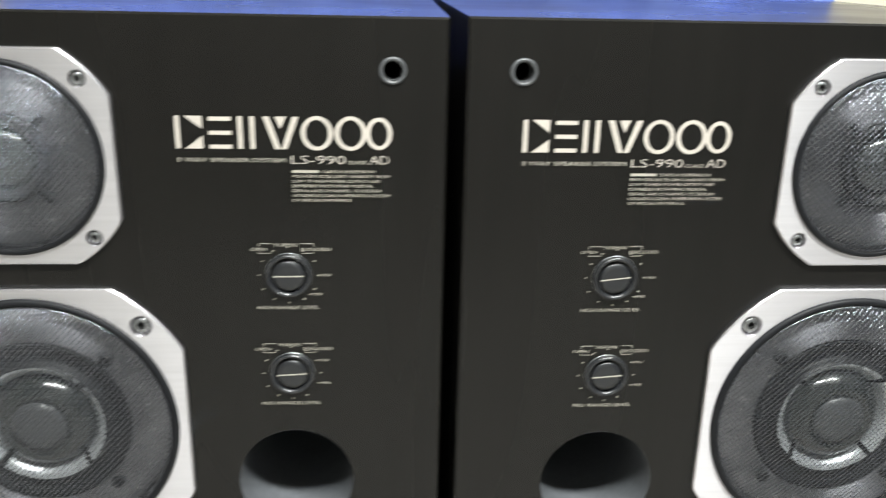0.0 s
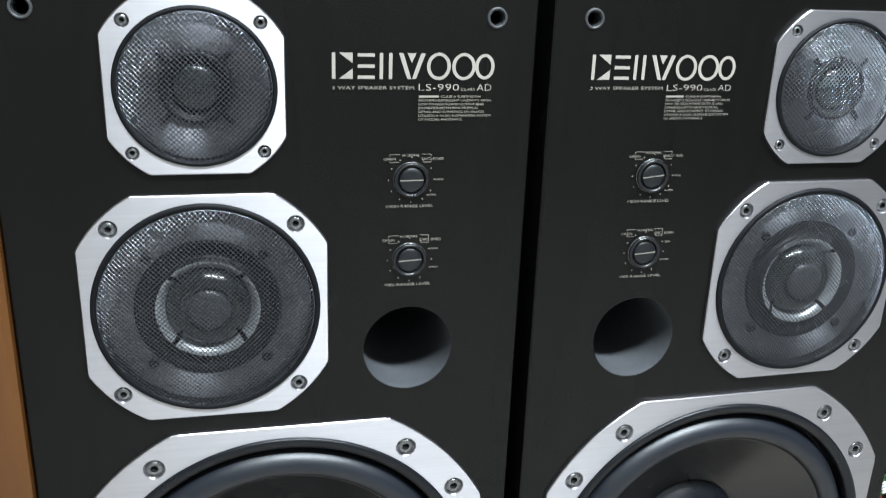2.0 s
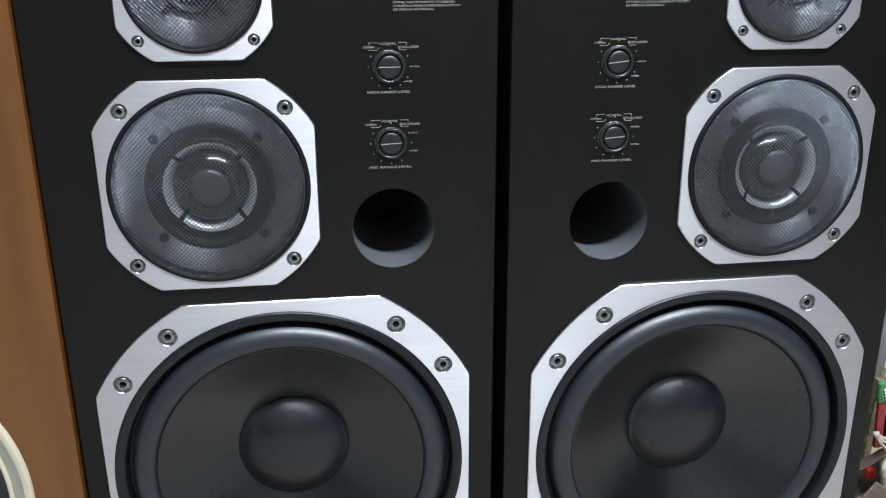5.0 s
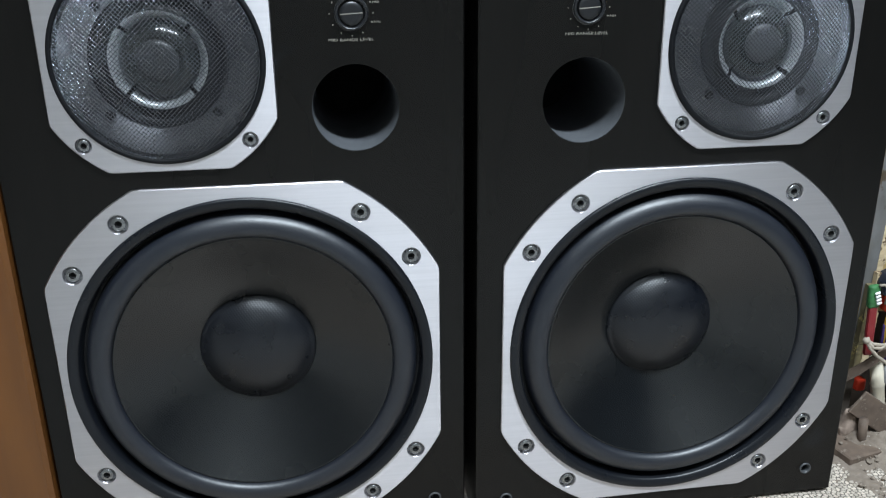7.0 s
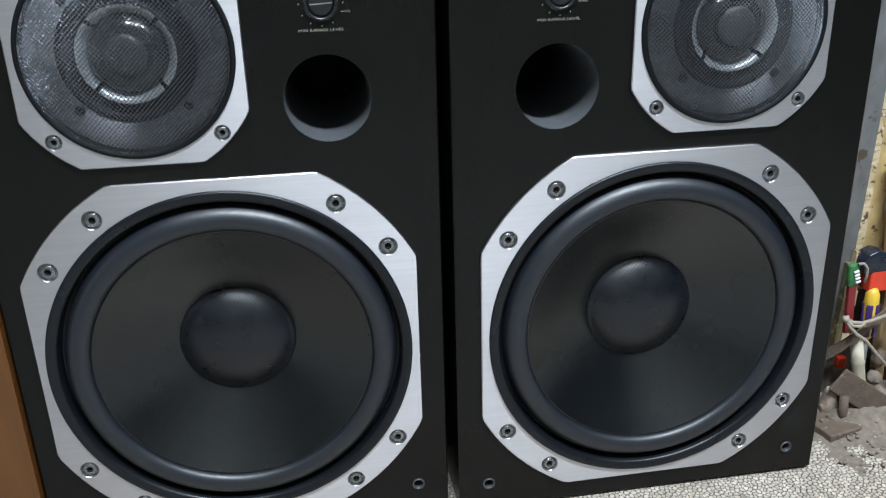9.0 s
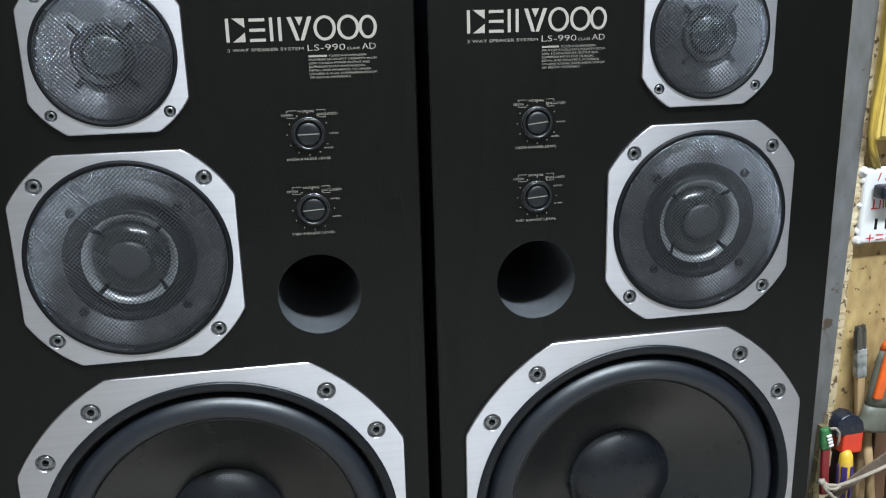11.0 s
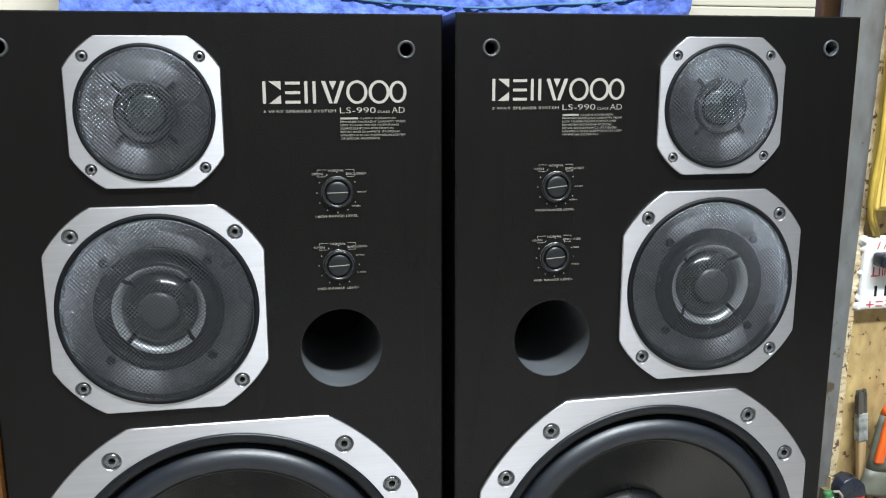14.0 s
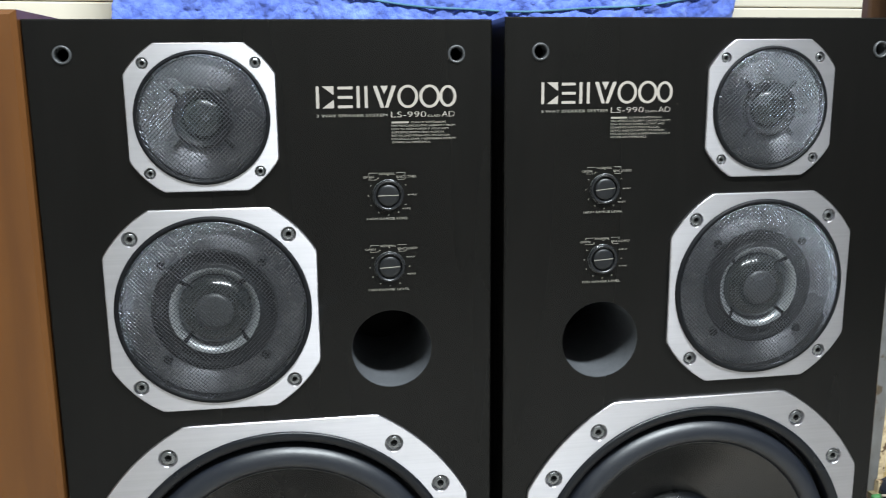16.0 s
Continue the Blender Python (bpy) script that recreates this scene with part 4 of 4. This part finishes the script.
drv = thing("screwdriver", slanted(0.5105, 0.079, 0.102, -2) @ Matrix.Scale(1.12, 4), "screwdriver with a yellow and purple handle", "screwdriver")
v, f = lathe(0, 0, [(0.0035, 0.0), (0.0060, 0.004), (0.0068, 0.020), (0.0072, 0.040), (0.0066, 0.050), (0.0045, 0.055), (0.001, 0.0565)], 20, True, True)
link("handle", [(x, z, y) for x, y, z in v], f, M_YELP, drv, "yellow plastic handle", True)
for k in range(5):
    aa = 2 * math.pi * k / 5 + 0.2
    m = Matrix.Rotation(aa, 4, "Z")
    part("grip_stripe", box(0.0048, 0.0082, -0.0030, 0.0030, 0.004, 0.040, 0.0008, 2, m), M_PURPLE, drv, "purple grip stripe")
tube("shaft", [(0, 0, 0.002), (0, 0, -0.060)], 0.0028, M_STEEL, drv, "steel shaft")

strap = thing("metal_strap", pose(0, 0, 0), "bent rusty metal strap holding the tools", "strap")
pts = [(0.4560, 0.094, 0.070), (0.4650, 0.080, 0.086), (0.4731, 0.070, 0.0995), (0.4870, 0.066, 0.1130), (0.5023, 0.066, 0.1260), (0.5270, 0.070, 0.1380), (0.5534, 0.074, 0.1483), (0.5850, 0.086, 0.1600)]
bm = bmesh.new()
for k, (x, y, z) in enumerate(pts):
    row = [bm.verts.new((x, y, z - 0.0078)), bm.verts.new((x + 0.002, y, z + 0.0072)), bm.verts.new((x + 0.002, y + 0.0022, z + 0.0072)), bm.verts.new((x, y + 0.0022, z - 0.0078))]
    if k:
        for i in range(4):
            bm.faces.new((prev[i], prev[(i + 1) % 4], row[(i + 1) % 4], row[i]))
    else:
        bm.faces.new(row)
    prev = row
bm.faces.new(prev)
part("band", bm, M_RUST, strap)
cord = thing("cord", pose(0, 0, 0), "dirty off-white cord knotted over the metal strap", "cord")
tube("strand", [(0.4666, 0.0605, 0.1401), (0.474, 0.058, 0.1360), (0.485, 0.057, 0.1345), (0.497, 0.057, 0.1367), (0.518, 0.058, 0.1415), (0.5405, 0.060, 0.1469), (0.565, 0.064, 0.153)], 0.0021, M_CORD, cord)
tube("strand", [(0.4666, 0.0600, 0.1401), (0.4700, 0.057, 0.132), (0.4790, 0.056, 0.122), (0.4922, 0.056, 0.1124), (0.510, 0.056, 0.0925), (0.5279, 0.057, 0.0741), (0.533, 0.060, 0.069)], 0.0021, M_CORD, cord)
tube("strand", [(0.4660, 0.0590, 0.1405), (0.473, 0.0560, 0.1325), (0.482, 0.0555, 0.1315), (0.487, 0.0560, 0.1350)], 0.0019, M_CORD, cord)
bm = bmesh.new()
bmesh.ops.create_icosphere(bm, subdivisions=2, radius=0.0042)
for v in bm.verts:
    v.co *= 1 + 0.3 * noise.noise(v.co * 400)
bmesh.ops.translate(bm, vec=(0.4666, 0.0605, 0.1400), verts=bm.verts)
part("knot", bm, M_CORD, cord, "", True)

pipe = thing("bamboo_stick", slanted(0.5180, 0.080, 0.016, -12.6), "pale jointed bamboo stick", "stick")
v, f = lathe(0, 0, [(0.0075, 0.0), (0.0075, 0.026), (0.0083, 0.028), (0.0076, 0.030), (0.0074, 0.055), (0.0081, 0.057), (0.0073, 0.059), (0.0070, 0.092)], 24, True, True)
link("cane", [(x, z, y) for x, y, z in v], f, M_BAMBOO, pipe, "", True)
stick = tagged(tube("wooden_stick", [(0.5690, 0.085, -0.001), (0.5600, 0.088, 0.060), (0.5515, 0.090, 0.1194), (0.5440, 0.097, 0.185)], 0.0052, M_HANDLE, None, "", 14), "thin pale wooden stick leaning on the board", "stick")
part("red_block", box(0.4915, 0.5035, 0.094, 0.106, 0.054, 0.070, 0.003, 2), M_REDP)
tagged(bpy.data.objects["red_block"], "small red plastic piece behind the bamboo stick", "plastic piece")
rp = part("rusty_plate", box(-0.041, 0.041, -0.002, 0.002, -0.0165, 0.0145, 0.001, 1, slanted(0.5100, 0.070, 0.034, 36, 0) @ pose(0, 0, 0, 2, 0, 0)), M_RUST)
tagged(rp, "rusty iron plate leaning against the tools", "plate")
stub = tagged(tube("iron_stub", [(0.4860, 0.064, 0.000), (0.4855, 0.064, 0.018), (0.4845, 0.064, 0.037)], 0.0052, M_RUST, None, "", 12), "rusty iron stub standing in the dirt", "bolt")
bp = part("base_plate", box(0.0, 0.046, 0.0, 0.046, 0.0, 0.011, 0.0015, 1, pose(0.452, 0.031, -0.002, 0, 0, 12)), M_RUST)
tagged(bp, "dirty rusty base plate on the floor", "plate")



def lump(name, place, size, mat, label, category, seed):
    bm = bmesh.new()
    bmesh.ops.create_icosphere(bm, subdivisions=3, radius=1.0)
    for v in bm.verts:
        v.co *= 1 + 0.25 * noise.noise(v.co * 1.7 + Vector((seed, 0, 0))) + 0.10 * noise.noise(v.co * 6 + Vector((0, seed, 0)))
        v.co = Vector((v.co.x * size[0], v.co.y * size[1], v.co.z * size[2])) + Vector(place)
    return tagged(part(name, bm, mat, smooth=True), label, category)


lump("cement_lump", (0.4775, 0.080, 0.018), (0.0100, 0.008, 0.025), M_CEMENT, "pinkish lump of dried cement by the post", "lump", 2)
lump("stone", (0.5390, 0.090, 0.040), (0.0085, 0.008, 0.0090), M_DIRT, "small grey-brown stone among the tools", "stone", 5)
lump("stone", (0.5440, 0.094, 0.064), (0.0085, 0.007, 0.0120), M_RUST, "small dark dirty stone among the tools", "stone", 8)


def dirt():
    nx, ny = 160, 70
    verts, faces = [], []
    for j in range(ny + 1):
        for i in range(nx + 1):
            x, y = 0.402 + 0.40 * i / nx, -0.060 + 0.172 * j / ny
            q = max(0.0, (y - 0.02) / 0.092)
            flat = min(1.0, max(0.0, (x - 0.40) / 0.05)) * min(1.0, max(0.0, (y + 0.06) / 0.06))
            h = -0.0066 + 0.0066 * flat + 0.0022 * noise.noise((x * 16, y * 16, 4)) + 0.0014 * noise.noise((x * 300, y * 300, 6)) + 0.026 * q * max(0.0, min(1, (x - 0.448) / 0.03)) + (0.002 + 0.007 * q) * noise.noise((x * 45, y * 45, 1)) + (0.001 + 0.003 * q) * noise.noise((x * 130, y * 130, 2))
            verts.append((x, y, h if 0 < i and 0 < j else -0.01))
    for j in range(ny):
        for i in range(nx):
            a = j * (nx + 1) + i
            faces.append((a, a + 1, a + nx + 2, a + nx + 1))
    return tagged(link("dirt", verts, faces, M_DIRT, None, "", True), "dried cement dirt heaped at the foot of the board", "dirt", kind="stuff")


dirt()
bm = bmesh.new()
rnd = random.Random(11)
for k in range(170):
    r = rnd.uniform(0.0008, 0.0030)
    x, y = rnd.uniform(0.440, 0.62), rnd.uniform(-0.030, 0.085)
    g = bmesh.ops.create_icosphere(bm, subdivisions=1, radius=r)
    for v in g["verts"]:
        v.co = Vector((v.co.x * rnd.uniform(0.7, 1.5), v.co.y * rnd.uniform(0.7, 1.4), v.co.z * 0.7)) + Vector((x, y, 0.30 * max(0, y - 0.03) + 0.002))
tagged(part("rubble", bm, M_DIRT), "small crumbs of cement and debris", "debris", kind="stuff")

# ---- terrazzo chips of the floor in view ----


def clip_cell(poly, p, q):
    """The part of poly nearer to p than to q."""
    mx, my, dx, dy = (p[0] + q[0]) / 2, (p[1] + q[1]) / 2, q[0] - p[0], q[1] - p[1]
    out = []
    for i in range(len(poly)):
        a, b = poly[i - 1], poly[i]
        sa, sb = (a[0] - mx) * dx + (a[1] - my) * dy, (b[0] - mx) * dx + (b[1] - my) * dy
        if (sa <= 0) != (sb <= 0):
            t = sa / (sa - sb)
            out.append((a[0] + t * (b[0] - a[0]), a[1] + t * (b[1] - a[1])))
        if sb <= 0:
            out.append(b)
    return out


def chips():
    rnd = random.Random(21)
    step, x0, y0, nx, ny = 0.0047, -0.42, -0.20, 238, 69
    pts = [[(x0 + (i + rnd.uniform(0.02, 0.98)) * step, y0 + (j + rnd.uniform(0.02, 0.98)) * step) for j in range(ny)] for i in range(nx)]
    verts, faces = [], []
    for i in range(2, nx - 2):
        for j in range(2, ny - 2):
            p = pts[i][j]
            if p[1] > 0.04 and (p[0] < -0.01 or 0.035 < p[0] < 0.395):
                continue
            poly = [(p[0] - step * 1.3, p[1] - step * 1.3), (p[0] + step * 1.3, p[1] - step * 1.3), (p[0] + step * 1.3, p[1] + step * 1.3), (p[0] - step * 1.3, p[1] + step * 1.3)]
            for di in (-2, -1, 0, 1, 2):
                for dj in (-2, -1, 0, 1, 2):
                    if di or dj:
                        poly = clip_cell(poly, p, pts[i + di][j + dj])
            if len(poly) < 3:
                continue
            cx, cy = sum(a[0] for a in poly) / len(poly), sum(a[1] for a in poly) / len(poly)
            k = rnd.uniform(0.76, 0.90)
            low = [(cx + (a[0] - cx) * k, cy + (a[1] - cy) * k) for a in poly]
            rounded = []
            for q in range(len(low)):
                a, b, c = low[q - 1], low[q], low[(q + 1) % len(low)]
                rounded += [(b[0] * 0.74 + a[0] * 0.26, b[1] * 0.74 + a[1] * 0.26), (b[0] * 0.74 + c[0] * 0.26, b[1] * 0.74 + c[1] * 0.26)]
            base, n = len(verts), len(rounded)
            verts += [(a[0], a[1], -0.0020) for a in rounded] + [(cx + (a[0] - cx) * 0.93, cy + (a[1] - cy) * 0.93, -0.0014) for a in rounded]
            faces.append(tuple(range(base + n, base + 2 * n)))
            for q in range(n):
                r = (q + 1) % n
                faces.append((base + q, base + r, base + n + r, base + n + q))
    bed = part("cement_bed", box(-0.41, 0.69, -0.19, 0.45, -0.0050, -0.0017), M_MATRIX, floor, "grey cement between the chips")
    ob = link("terrazzo_chips", verts, faces, M_STONE, floor, "pale irregular stone chips")
    return tagged(ob, kind="stuff")


chips()

# ---- small chips and dust ----


def nicks():
    """Dark chips along the inner rim of the woofer plate."""
    rnd = random.Random(8)
    bm = bmesh.new()
    for k in range(5):
        a = math.radians(rnd.uniform(114, 120))
        r = 0.1622 + rnd.uniform(0.0, 0.0012)
        w = rnd.uniform(0.0003, 0.0007)
        box_bm(bm, 0.1938 + r * math.cos(a) - w, 0.1938 + r * math.cos(a) + w, -0.0012, -0.0002, 0.1911 + r * math.sin(a) - w * 0.7, 0.1911 + r * math.sin(a) + w * 0.7)
    return bm


right = [o for o in bpy.data.objects if o.name.startswith("loudspeaker") and o.parent is None and o.matrix_world.translation.x > 0.015][0]
plate = [o for o in right.children if o.name.startswith("woofer")][0]
part("worn_rim", nicks(), M_HOLE, plate, "chipped dark spots on the plate's inner rim")
